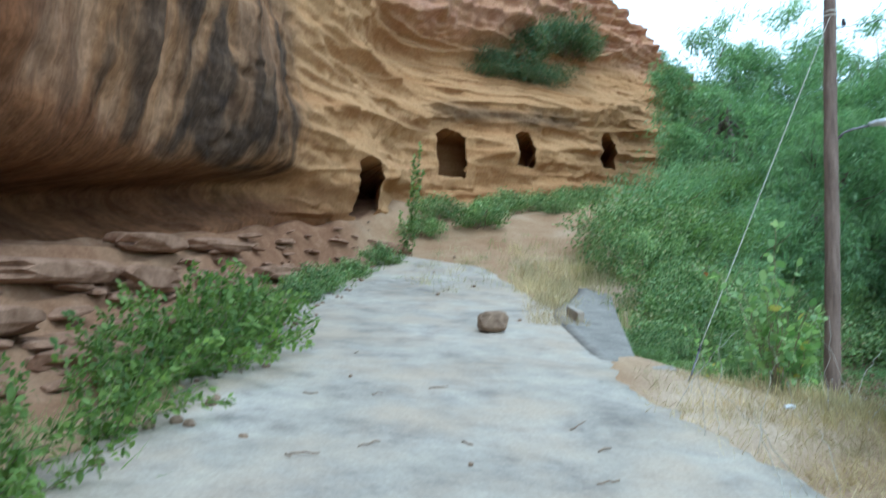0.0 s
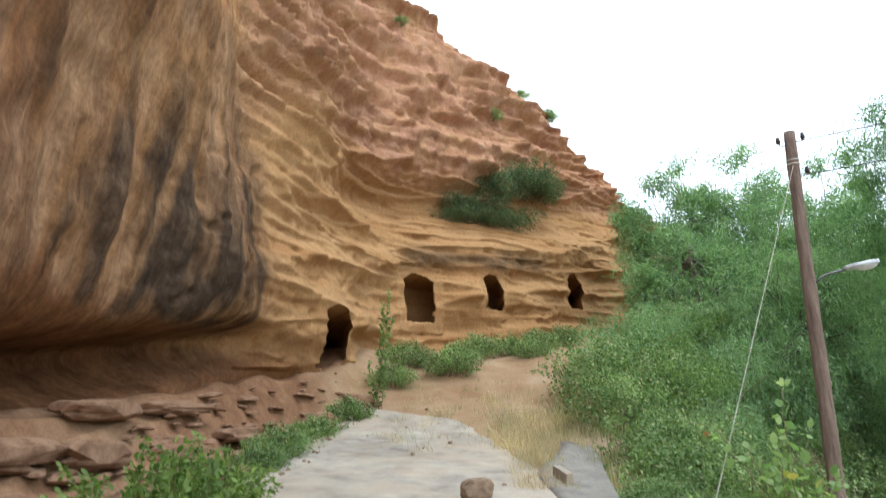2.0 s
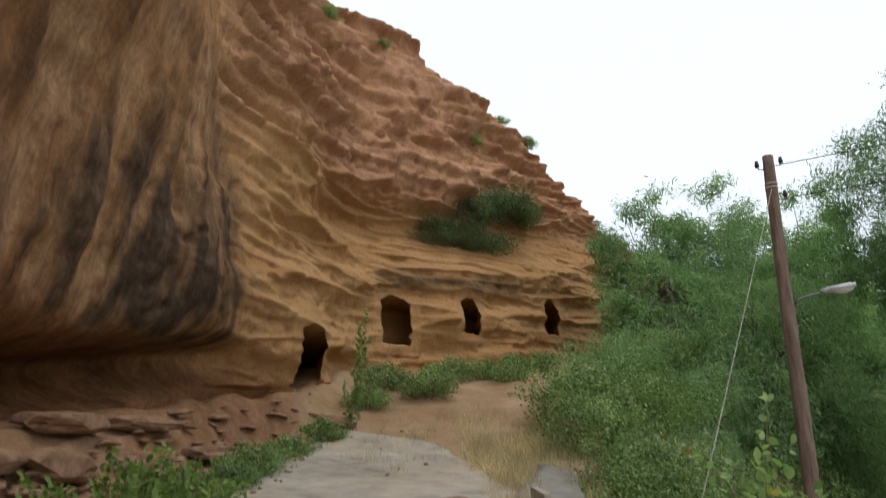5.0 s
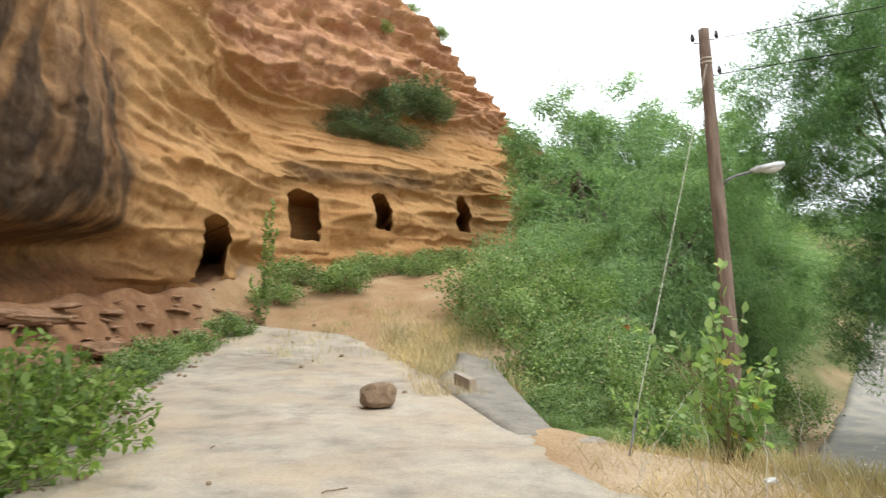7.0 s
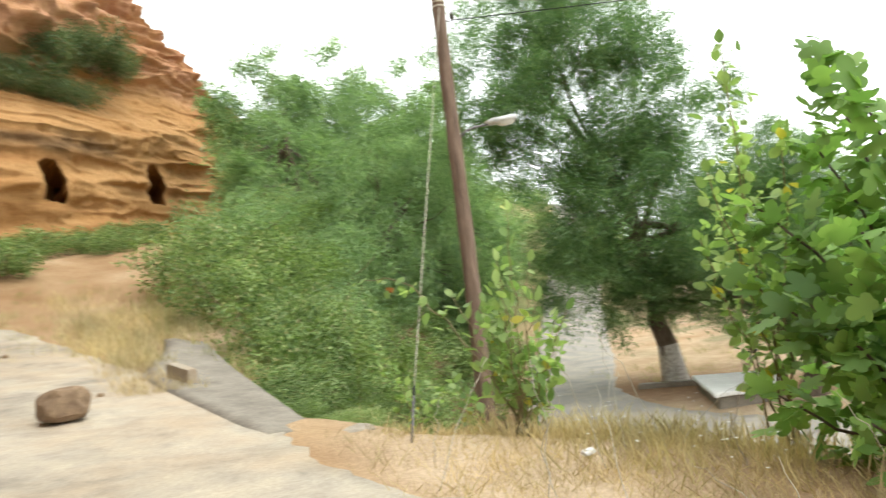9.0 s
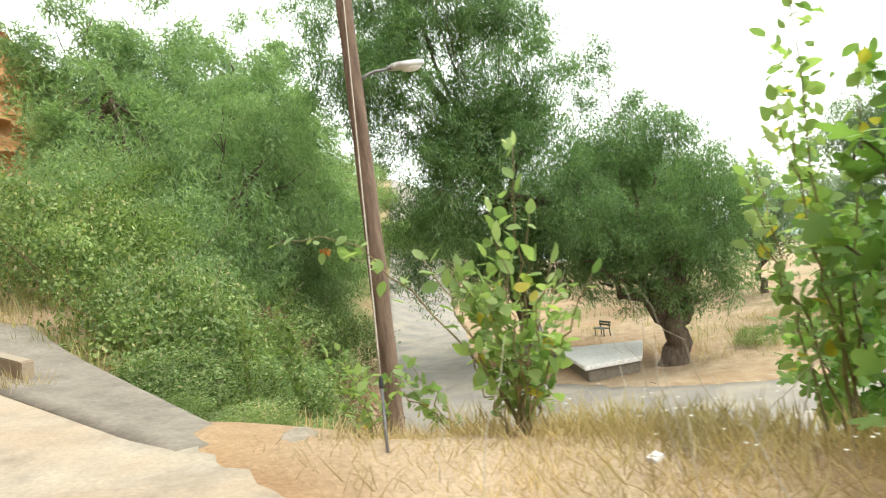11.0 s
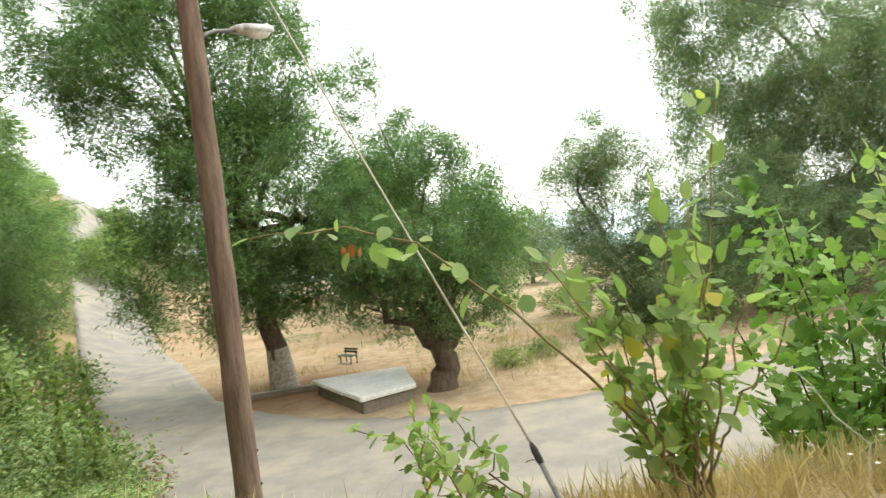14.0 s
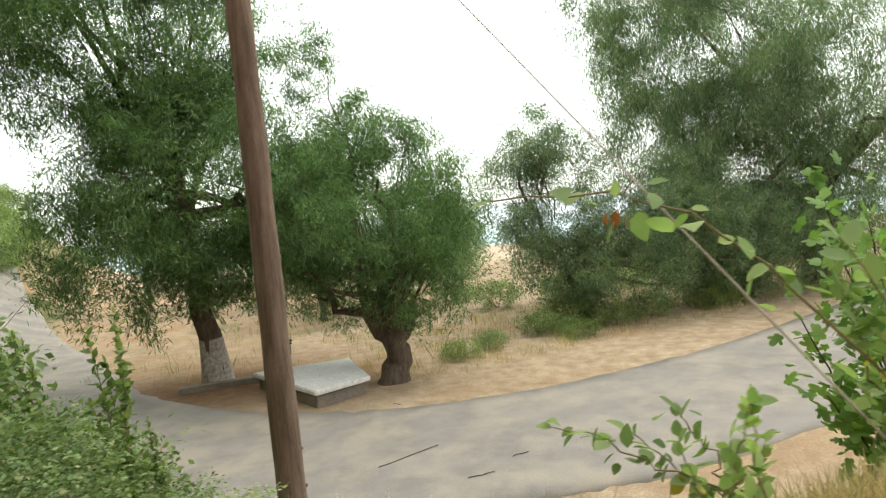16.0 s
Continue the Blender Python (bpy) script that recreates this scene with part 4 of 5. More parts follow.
stone((0.72, 11.45, 0.05), (0.56, 0.44, 0.4), STONE, "brown angular rock lying on the concrete path", 4, 20, 0.02, "rock", "rock")
stone((2.9, 9.35, -0.1), (0.6, 0.45, 0.2), CONCRETE, "grey flat stone at the end of the gutter", 6, 35, 0.2)

rng = np.random.default_rng(5)
protos = []
for i, size in enumerate(((0.34, 0.26, 0.16), (0.5, 0.34, 0.2), (0.26, 0.22, 0.16), (0.9, 0.5, 0.26))):
    protos.append(stone((-3.9 - 0.3 * i, 8 + i * 2.0), size, PALESTONE, "pale broken sandstone on the slope below the cliff", 20 + i, i * 40, 0.1, "fallen_stone", "stone", "stones below the cliff"))
for i in range(130):
    y = rng.uniform(3, 23)
    x = np.interp(y, [0, 16, 20, 23], [-3.0, -3.5, -3.0, -1.8]) - rng.uniform(0, 1) ** 1.2 * np.interp(y, [0, 16, 23], [3.0, 1.7, 1.0])
    s = rng.uniform(0.35, 1.15)
    copy_thing(protos[rng.integers(0, 4)], pose(x, y, rough_land(x, y) + 0.02, rng.uniform(-15, 15), rng.uniform(-15, 15), rng.uniform(0, 360)) @ Matrix.Diagonal((s * 1.2, s, s * 0.6, 1)))
for i, (x, y, lx, ly, lz, rz) in enumerate(((-4.3, 9.5, 1.9, 0.8, 0.35, 70), (-4.0, 12.4, 2.4, 0.8, 0.4, 80), (-4.1, 15.0, 2.2, 0.7, 0.45, 72), (-3.7, 17.4, 1.8, 0.7, 0.4, 60), (-3.0, 20.2, 1.5, 0.7, 0.5, 50), (-5.0, 11.0, 2.2, 0.9, 0.5, 85), (-4.7, 6.5, 2.4, 0.9, 0.4, 90), (-2.2, 22.4, 1.3, 0.8, 0.5, 30), (-4.6, 13.8, 2.0, 0.6, 0.4, 78), (-3.6, 10.6, 1.3, 0.7, 0.25, 60), (-3.7, 14.0, 1.6, 0.8, 0.3, 95), (-5.4, 9.0, 2.6, 1.0, 0.4, 80), (-5.2, 14.8, 2.4, 0.8, 0.35, 70), (-4.4, 16.6, 1.9, 0.9, 0.35, 66), (-3.5, 18.6, 1.6, 0.7, 0.35, 55), (-2.7, 21.4, 1.4, 0.7, 0.3, 48), (-4.2, 11.3, 1.7, 0.9, 0.28, 100), (-5.6, 12.4, 2.2, 0.9, 0.4, 82), (-4.0, 7.6, 1.8, 1.0, 0.3, 75))):
    stone((x, y), (lx, ly, lz), PALESTONE, "flat layered sandstone shelf at the cliff foot", 40 + i, rz, 0.12, "rock_shelf", "rock", "rock shelves", 0.45)
for i in range(90):
    y = rng.uniform(4, 21)
    x = np.interp(y, [0, 16, 20, 23], [-3.3, -3.7, -3.1, -2.0]) - rng.uniform(0, 1) * np.interp(y, [0, 16, 23], [2.8, 1.6, 0.8])
    s = rng.uniform(0.35, 0.9)
    copy_thing(protos[3 if i % 2 else 1], pose(x, y, rough_land(x, y) + 0.03, rng.uniform(-8, 8), rng.uniform(-8, 8), 75 + rng.normal(0, 25)) @ Matrix.Diagonal((s * 1.2, s, s * 0.65, 1)))
small = stone((-1.4, 5.2), (0.10, 0.08, 0.07), STONE, "small brown pebble on the concrete", 61, 0, 0.05, "pebble", "stone", "pebbles")
for i in range(80):
    y = rng.uniform(2.5, 23.5)
    x = rng.uniform(-2.6, 2.0) if i % 9 == 0 else -2.4 - 0.5 * abs(rng.normal()) + (0.6 if y < 8 else 0)
    copy_thing(small, pose(x, y, float(land(x, y)) + 0.045, 0, 0, rng.uniform(0, 360)) @ Matrix.Scale(rng.uniform(0.4, 1.3), 4))


def build_gutter():
    """A sloping concrete apron beside the path with a raised block at its head."""
    g = thing("concrete_gutter", (2.35, 11.8, float(land(2.35, 11.8))), "grey cast concrete gutter apron beside the path", "gutter")
    ys = np.linspace(9.5, 17.4, 34)
    rows = []
    for y in ys:
        k = (y - 9.5) / 7.9
        near = 2.16 + 0.14 * (1 - min(k * 2, 1)) + 0.95 * float(smooth((y - 13.9) / 3.5))
        far = 2.62 + 1.05 * k
        z = float(land(2.2, y)) + 0.046 - 0.03 * max(0, 1 - 2 * k)
        cut = [(near - 0.2, -0.3), (near - 0.2, 0.018), (near, 0.014), (near + 0.04, 0.004), ((near + far) / 2, -0.03 - 0.05 * k), (far, -0.05 - 0.1 * k), (far + 0.06, -0.07 - 0.12 * k), (far + 0.1, -0.7)]
        rows.append([(px, y, z + dz) for px, dz in cut])
    for k in (0, -1):
        end = [(px, py, pz - 0.4) for px, py, pz in rows[k]]
        rows.insert(0, end) if k == 0 else rows.append(end)
    V = np.array(rows) - np.array(g.location)
    V += np.array([[[0.004 * noise.noise((p[0] * 3, p[1] * 3, 2)) for _ in range(3)] for p in r] for r in rows])
    part_np("apron", V.reshape(-1, 3), grid_faces(len(rows), 8), CEMENT, g, "smooth grey cement apron")
    bm = bmesh.new()
    bmesh.ops.create_cube(bm, size=1)
    bmesh.ops.bevel(bm, geom=bm.edges[:], offset=0.04, segments=2, affect="EDGES")
    bmesh.ops.transform(bm, matrix=pose(0.0, 1.75, 0.26, 9, 0, 10) @ Matrix.Diagonal((0.13, 0.75, 0.3, 1)), verts=bm.verts)
    part("head_block", bm, CONCRETE, g, "pale concrete head block")


build_gutter()


# ---- tank slab and bench by the road ----
def slab_between(corners, z, thick):
    bm = bmesh.new()
    top = [bm.verts.new((x, y, z)) for x, y in corners]
    f = bm.faces.new(top)
    r = bmesh.ops.extrude_face_region(bm, geom=[f])
    bmesh.ops.translate(bm, vec=(0, 0, -thick), verts=[v for v in r["geom"] if isinstance(v, bmesh.types.BMVert)])
    bmesh.ops.recalc_face_normals(bm, faces=bm.faces)
    bmesh.ops.bevel(bm, geom=bm.edges[:], offset=0.025, segments=2, affect="EDGES")
    return bm


def build_tank():
    c = np.array([(16.75, 16.4), (18.1, 15.4), (20.7, 16.8), (19.4, 19.3)])
    mid = c.mean(0)
    t = thing("water_tank", (*mid, -2.5), "low concrete tank with pale cover slabs", "tank")
    q = c - mid
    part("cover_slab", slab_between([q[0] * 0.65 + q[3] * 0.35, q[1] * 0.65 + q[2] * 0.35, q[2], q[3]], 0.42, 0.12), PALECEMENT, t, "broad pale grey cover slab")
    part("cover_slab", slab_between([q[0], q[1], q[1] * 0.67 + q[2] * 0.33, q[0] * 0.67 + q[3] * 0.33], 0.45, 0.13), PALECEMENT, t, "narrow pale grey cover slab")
    w = q * 0.9
    for i in range(4):
        a, b = w[i], w[(i + 1) % 4]
        n = (b - a) / np.linalg.norm(b - a)
        n = np.array([-n[1], n[0]]) * 0.14
        part("wall", slab_between([a, b, b + n, a + n], 0.275, 0.8), CEMENT, t, "dark grey concrete side")
    b = slab_between([(1.5, 2.1), (1.75, 2.4), (0.6, 4.6), (0.3, 4.4)], 0.14, 0.2)
    part("kerb_beam", b, CEMENT, t, "weathered concrete beam")


build_tank()


def build_bench():
    b = thing("bench", (24.0, 20.4, rough_land(24.0, 20.4)), "small dark green bench in dry grass", "bench")
    b.rotation_euler = (0, 0, radians(-28))
    b.scale = (0.65, 0.65, 0.65)
    def box(name, cx, cy, cz, sx, sy, sz):
        bm = bmesh.new()
        bmesh.ops.create_cube(bm, size=1)
        bmesh.ops.bevel(bm, geom=bm.edges[:], offset=0.08, segments=1, affect="EDGES")
        bmesh.ops.transform(bm, matrix=pose(cx, cy, cz) @ Matrix.Diagonal((sx, sy, sz, 1)), verts=bm.verts)
        part(name, bm, BENCHGREEN, b)
    for k in range(3):
        box("seat_slat", -0.16 + 0.15 * k, 0, 0.43, 0.12, 1.3, 0.035)
    for k in range(2):
        box("back_slat", 0.26 + 0.03 * k, 0, 0.6 + 0.15 * k, 0.03, 1.3, 0.11)
    for sy in (-0.5, 0.5):
        box("leg", -0.15, sy, 0.2, 0.05, 0.05, 0.44)
        box("leg", 0.25, sy, 0.36, 0.05, 0.05, 0.78)


build_bench()
litter = lump("litter", (0.12, 0.08, 0.05), WHITEPAPER, 71, 0.6)
litter.location = (3.65, 6.95, rough_land(3.65, 6.95) + 0.07)
tagged(litter, "crumpled white paper litter in dry grass", "litter")


# ---- grass ----
def grass(name, pts, tall, material, label, seed, lean=0.35, per=1):
    """Blades at the points (N,2), as one mesh."""
    r = np.random.default_rng(seed)
    p = np.repeat(np.asarray(pts), per, axis=0)
    p = p + r.normal(0, 0.03, p.shape)
    n = len(p)
    pos = np.concatenate([p, (land(p[:, 0], p[:, 1]) - 0.05)[:, None]], 1)
    along = np.stack([r.normal(0, lean, n), r.normal(0, lean, n), np.ones(n)], -1)
    normal = r.normal(0, 1, (n, 3)) * (1, 1, 0.1)
    v, f = scatter(*BLADE, pos, along, normal, tall * r.uniform(0.35, 1.2, n))
    return tagged(part_np(name, v, f, material), label, "grass", kind="stuff")


def tufts(r, n, xa, xb, ya, yb, spread=0.12, each=14, keep=None):
    c = np.stack([r.uniform(xa, xb, n), r.uniform(ya, yb, n)], -1)
    if keep:
        c = c[keep(c[:, 0], c[:, 1])]
    return np.repeat(c, each, axis=0) + r.normal(0, spread, (len(c) * each, 2))


r = np.random.default_rng(8)
verge = lambda x, y: (x > np.interp(y, [-6, 4, 6, 7, 8.8, 9.2], [3.6, 3.3, 2.5, 2.2, 2.5, 3.0])) & (np.array([noise.noise((a * 1.1, b * 1.1, 4)) for a, b in zip(x, y)]) > -0.05 - 0.3 * (x > 3.2))
grass("dry_grass", tufts(r, 700, 2.0, 5.2, -2, 9.2, 0.12, 14, verge), 0.22, L_BROWN, "dry straw-coloured grass along the path edge", 1, 0.85)
grass("dry_grass", tufts(r, 230, 1.6, 3.9, 13.4, 20.5, 0.16, 22, lambda x, y: (x > np.interp(y, [13, 14, 18, 21], [2.9, 2.2, 1.5, 1.3])) & ((y > 17.4) | (x < 2.3 + 0.95 * smooth((y - 13.9) / 3.5)))), 0.42, L_STRAW, "tall dry grass beside the path", 2, 0.5)
grass("tall_grass", tufts(r, 90, 3.2, 5.2, 13.8, 22, 0.15, 20), 0.5, L_GRASS, "tall half-green grass at the path edge", 3, 0.22)
grass("tall_grass", tufts(r, 420, 2.7, 5.0, 2.5, 9.2, 0.16, 20), 0.17, L_BROWN, "brown dry grass on the brink above the road", 4, 0.75)
far_side = lambda x, y: (x > np.interp(y, [-12, -6, 0, 3.2, 8, 11, 13.6, 15], [37, 33, 28, 24.6, 20.9, 18.9, 16.9, 17.4])) & (x < np.interp(y, [-12, 15], [44, 25]))
grass("dry_grass", far_field(tufts(r, 1300, 16.5, 36, -10, 15, 0.16, 12, far_side)), 0.42, L_STRAW, "dry pale grass beyond the road", 5, 0.45)
grass("tall_grass", far_field(tufts(r, 500, 18, 34, -6, 24, 0.2, 12, lambda x, y: far_side(x, y) | (y > 15.5) & (x > 20.5))), 0.4, L_GRASS, "half-green grass under the trees", 6, 0.35)
grass("dry_grass", tufts(r, 1000, 4.2, 10.4, 2, 12.6, 0.13, 14, lambda x, y: land(x, y) > -2.48), 0.3, L_STRAW, "dry grass on the bank above the road", 7, 0.4)
grass("tall_grass", tufts(r, 90, 3.7, 5.6, 6.4, 8.8, 0.16, 20), 0.3, L_STRAW, "pale dry grass on the brink among the shrubs", 16, 0.4)
grass("weed_tufts", tufts(r, 260, -3.6, -1.9, 1.0, 20, 0.10, 14, lambda x, y: x < np.interp(y, [0, 4, 9, 14, 20], [-2.0, -2.0, -2.7, -3.0, -2.2])), 0.3, L_WEED, "green weeds along the concrete edge", 9, 0.5)
grass("dry_grass", tufts(r, 46, -1.2, 1.6, 16.2, 23, 0.14, 26), 0.27, L_STRAW, "small dry tufts in the path", 10, 0.4)
grass("dry_grass", tufts(r, 120, 0.9, 3.2, 15.2, 23.5, 0.16, 22, lambda x, y: x > np.interp(y, [15, 18, 24], [1.9, 1.2, 1.6])), 0.34, L_STRAW, "loose dry grass beside the upper path", 12, 0.35)
grass("weed_tufts", tufts(r, 50, -2.6, 3.0, 17.5, 25, 0.12, 18), 0.2, L_WEED, "low green weeds on the upper path", 13, 0.5)
grass("dry_grass", tufts(r, 60, 1.5, 2.3, 12.6, 15.2, 0.12, 20), 0.26, L_BROWN, "brown dry grass over the concrete edge", 14, 0.4)


# ---- shrubs and plants ----
def build_bush(name, at, r, h, clumps, per, leaf, material, label, seed, shape=SLIM, category="bush", group="", droop=0.0, z=None):
    rg = np.random.default_rng(seed)
    b = thing(name, (at[0], at[1], rough_land(at[0], at[1]) if z is None else z), label, category, group)
    lobes = [(0, 0, h * 0.42, r, r, h * 0.5)] + [(r * 0.6 * math.cos(k * 2.1 + seed), r * 0.6 * math.sin(k * 2.1 + seed), h * rg.uniform(0.4, 0.75), r * 0.6, r * 0.6, h * 0.36) for k in range(3)]
    c = crown_points(rg, lobes, clumps, 0.6)
    c = c[c[:, 2] > 0.02]
    v, f = clump_leaves(rg, c, per, 0.16 * r + 0.06, leaf, droop, shape)
    part_np("foliage", v, f, material, b)
    for i in range(5):
        e = c[rg.integers(0, len(c))] * 0.95
        sv, sq, st = tube(bent((rg.normal(0, 0.08), rg.normal(0, 0.08), -0.15), e, 6, -0.1, 0.05, rg), np.linspace(0.025, 0.006, 6), 5)
        part_np("stem", sv, [np.array(sq), np.array(st)], TWIG, b)
    return b


DIAMOND = ([(0, 0, 0), (0.3, 0.5, 0.03), (0, 1, -0.08), (-0.3, 0.5, 0.03)], [[(0, 1, 2, 3)]])
kinds = [build_bush("bramble_bush", (4.9, 15.4), 1.2, 1.35, 190, 28, 0.088, L_BRAMBLE, "dense green bramble bush on the bank", 51, DIAMOND, group="bank bushes"),
         build_bush("bramble_bush", (5.9, 17.4), 1.4, 1.7, 210, 28, 0.09, L_BRAMBLE, "dense green bramble bush on the bank", 52, DIAMOND, group="bank bushes"),
         build_bush("leafy_bush", (7.6, 20.4), 1.5, 2.0, 210, 24, 0.13, L_AILANTHUS, "bright green leafy bush on the bank", 53, SLIM, group="bank bushes"),
         build_bush("bramble_bush", (6.4, 21.5), 1.5, 1.6, 230, 26, 0.09, L_WEED, "light green scrambling bush on the bank", 54, DIAMOND, group="bank bushes")]
rg = np.random.default_rng(77)
spots = []
for y in np.arange(11.8, 36, 1.7):
    edge = float(np.interp(y, [11, 13, 18, 22, 26, 30, 34, 44], [4.7, 4.6, 5.0, 5.9, 7.5, 9.2, 11, 15]))
    deep = float(np.interp(y, [11, 13, 18, 26, 36], [0.8, 3.6, 6.6, 8.5, 9]))
    for k in np.arange(0, deep, 1.7):
        spots.append((edge + k + rg.uniform(-0.5, 0.5), y + rg.uniform(-0.6, 0.6)))
for i, (x, y) in enumerate(spots):
    if x > 5.0 and y < 14.2 or y < 10.6 + 0.66 * x or y < 7.6 + 1.08 * x and y < 22:
        continue
    x += float(drift(y)) + (1.3 if y > 27 else 0)
    s = rg.uniform(0.55, 0.95) if y < 20 else rg.uniform(0.62, 1.3)
    pick = kinds[(0, 1, 3, 1, 0, 2)[rg.integers(0, 6)]] if y < 24 else kinds[(1, 2, 3)[rg.integers(0, 3)]]
    copy_thing(pick, pose(x, y, rough_land(x, y) - 0.08, 0, 0, rg.uniform(0, 360)) @ Matrix.Diagonal((s, s, s * rg.uniform(0.7, 1.35), 1)))
low_spots = ((3.5, 12.6, 0.4, 0.6), (3.8, 13.2, 0.5, 0.7), (4.1, 13.9, 0.65, 0.8), (4.5, 13.2, 0.5, 0.6), (3.5, 11.7, 0.3, 0.4), (3.6, 13.6, 0.45, 0.7), (4.7, 14.2, 0.7, 0.85),
             (3.4, 10.8, 0.26, 0.4), (3.9, 11.4, 0.3, 0.35), (4.2, 12.2, 0.36, 0.4), (4.4, 11.5, 0.3, 0.3), (3.3, 12.2, 0.32, 0.5))
for i, (x, y, s, u) in enumerate(low_spots):
    copy_thing(kinds[(0, 1, 0, 3)[i % 4]], pose(x, y, rough_land(x, y) - 0.06, 0, 0, i * 83) @ Matrix.Diagonal((s, s, s * u, 1)))
dead = build_bush("dead_bush", (9.4, 20.5), 1.1, 1.3, 110, 22, 0.14, L_DEAD, "brown dead brush on the bank", 58, SLIM, group="dead brush")
for x, y in ((9.8, 18.8), (10.4, 22.2), (8.6, 16.9), (11.6, 23.8)):
    x += float(drift(y))
    copy_thing(dead, pose(x, y, rough_land(x, y), 0, 0, x * 50))
low = build_bush("low_green_bush", (0.6, 25.4), 0.95, 0.95, 150, 24, 0.09, L_BRAMBLE, "low green bush at the cliff foot", 60, DIAMOND, group="cliff foot bushes")
for x, y, s in ((-0.8, 24.6, 0.8), (1.6, 26.4, 0.9), (-0.3, 26.6, 1.0), (2.4, 28.6, 1.0), (3.6, 29.4, 0.9), (5.2, 31.2, 1.0), (6.6, 33, 1.0), (-2.2, 20.8, 0.7), (-2.9, 18.6, 0.6), (-3.3, 16.2, 0.75), (-3.3, 14.6, 0.6), (4.4, 27.5, 0.8)):
    x += float(drift(y))
    copy_thing(low, pose(x, y, rough_land(x, y) - 0.05, 0, 0, x * 77) @ Matrix.Scale(s, 4))


def on_cliff(x, y, z):
    """The place on the cliff face nearest to a point."""
    return CLIFF[np.argmin(((CLIFF_FIRST - (x, y, z)) ** 2).sum(1))]


first = on_cliff(4.2, 35.4, 12.6)
ledge = build_bush("ledge_bush", (first[0], first[1]), 0.9, 0.8, 150, 24, 0.10, L_LEDGE, "dull green bush hanging on a rock ledge", 62, SLIM, group="ledge bushes", droop=0.5, z=first[2] - 0.2)
for i, (x, y, z, s) in enumerate(((1.6, 33.4, 12.2, 0.6), (2.4, 34.0, 12.2, 0.7), (3.2, 34.8, 12.3, 0.8), (4.6, 35.6, 12.8, 0.8), (5.8, 36.4, 13.2, 0.9), (8.8, 39.2, 14.6, 0.7), (7.8, 38.2, 14.0, 0.75), (6.9, 37.4, 13.8, 0.8), (2.0, 33.8, 12.8, 0.7), (2.8, 34.4, 12.9, 0.9), (3.8, 35.0, 13.3, 1.0), (4.9, 35.8, 13.7, 1.05), (6.1, 36.8, 14.2, 1.1), (7.2, 37.8, 14.7, 1.0), (8.0, 38.6, 15.0, 0.8), (5.4, 36.2, 14.4, 0.8), (6.8, 37.6, 15.2, 0.8))):
    p = on_cliff(x, y, z)
    copy_thing(ledge, pose(p[0], p[1], p[2] - 0.3, 0, 0, i * 70) @ Matrix.Diagonal((1.9 * s, 1.9 * s, 1.5 * s, 1)))
for i, (x, y, z, s) in enumerate(((-2.9, 24, 21.2, 0.5), (-2.0, 26, 21.6, 0.6), (-1.2, 28, 22.0, 0.6), (7.5, 40.5, 22.6, 0.6), (5.0, 37.6, 19.0, 0.6), (10, 42, 22, 0.6), (-3.4, 21.5, 20.6, 0.5), (9.0, 41.4, 20.6, 0.5), (1.0, 31.5, 22.8, 0.4), (14.5, 48, 19, 0.6))):
    p = on_cliff(x, y, z)
    copy_thing(low, pose(p[0], p[1], p[2] - 0.15, 0, 0, i * 47) @ Matrix.Scale(s, 4))


def build_agave(at, size, seed):
    a = thing("agave", at, "grey-green spiky agave on the cliff edge", "agave", "agaves")
    rg = np.random.default_rng(seed)
    for i in range(26):
        w, up = i * 2.4, rg.uniform(-0.5, 1.2)
        d = np.array([math.cos(w), math.sin(w), up])
        d /= np.linalg.norm(d)
        L = size * rg.uniform(0.8, 1.15)
        side = np.cross(d, (0, 0, 1))
        side /= np.linalg.norm(side)
        n = np.cross(side, d)
        rows = []
        for k, wd in ((0, 0.06), (0.3, 0.085), (0.65, 0.06), (1.0, 0.004)):
            c = d * L * k + np.array([0, 0, -0.18 * L * k * k])
            rows += [c - side * wd * L, c - n * 0.03 * L * (1 - k), c + side * wd * L, c + n * 0.012 * L]
        f = [(4 * j + q, 4 * j + (q + 1) % 4, 4 * j + 4 + (q + 1) % 4, 4 * j + 4 + q) for j in range(3) for q in range(4)]
        part_np("leaf", np.array(rows), np.array(f), L_AGAVE, a)


for x, y, z, s, sd in ((-3.5, 19.2, 18.7, 1.9, 1), (-4.2, 18.4, 19.2, 1.4, 2)):
    p = on_cliff(x, y, z)
    build_agave((p[0] + 0.2, p[1], p[2]), s, sd)


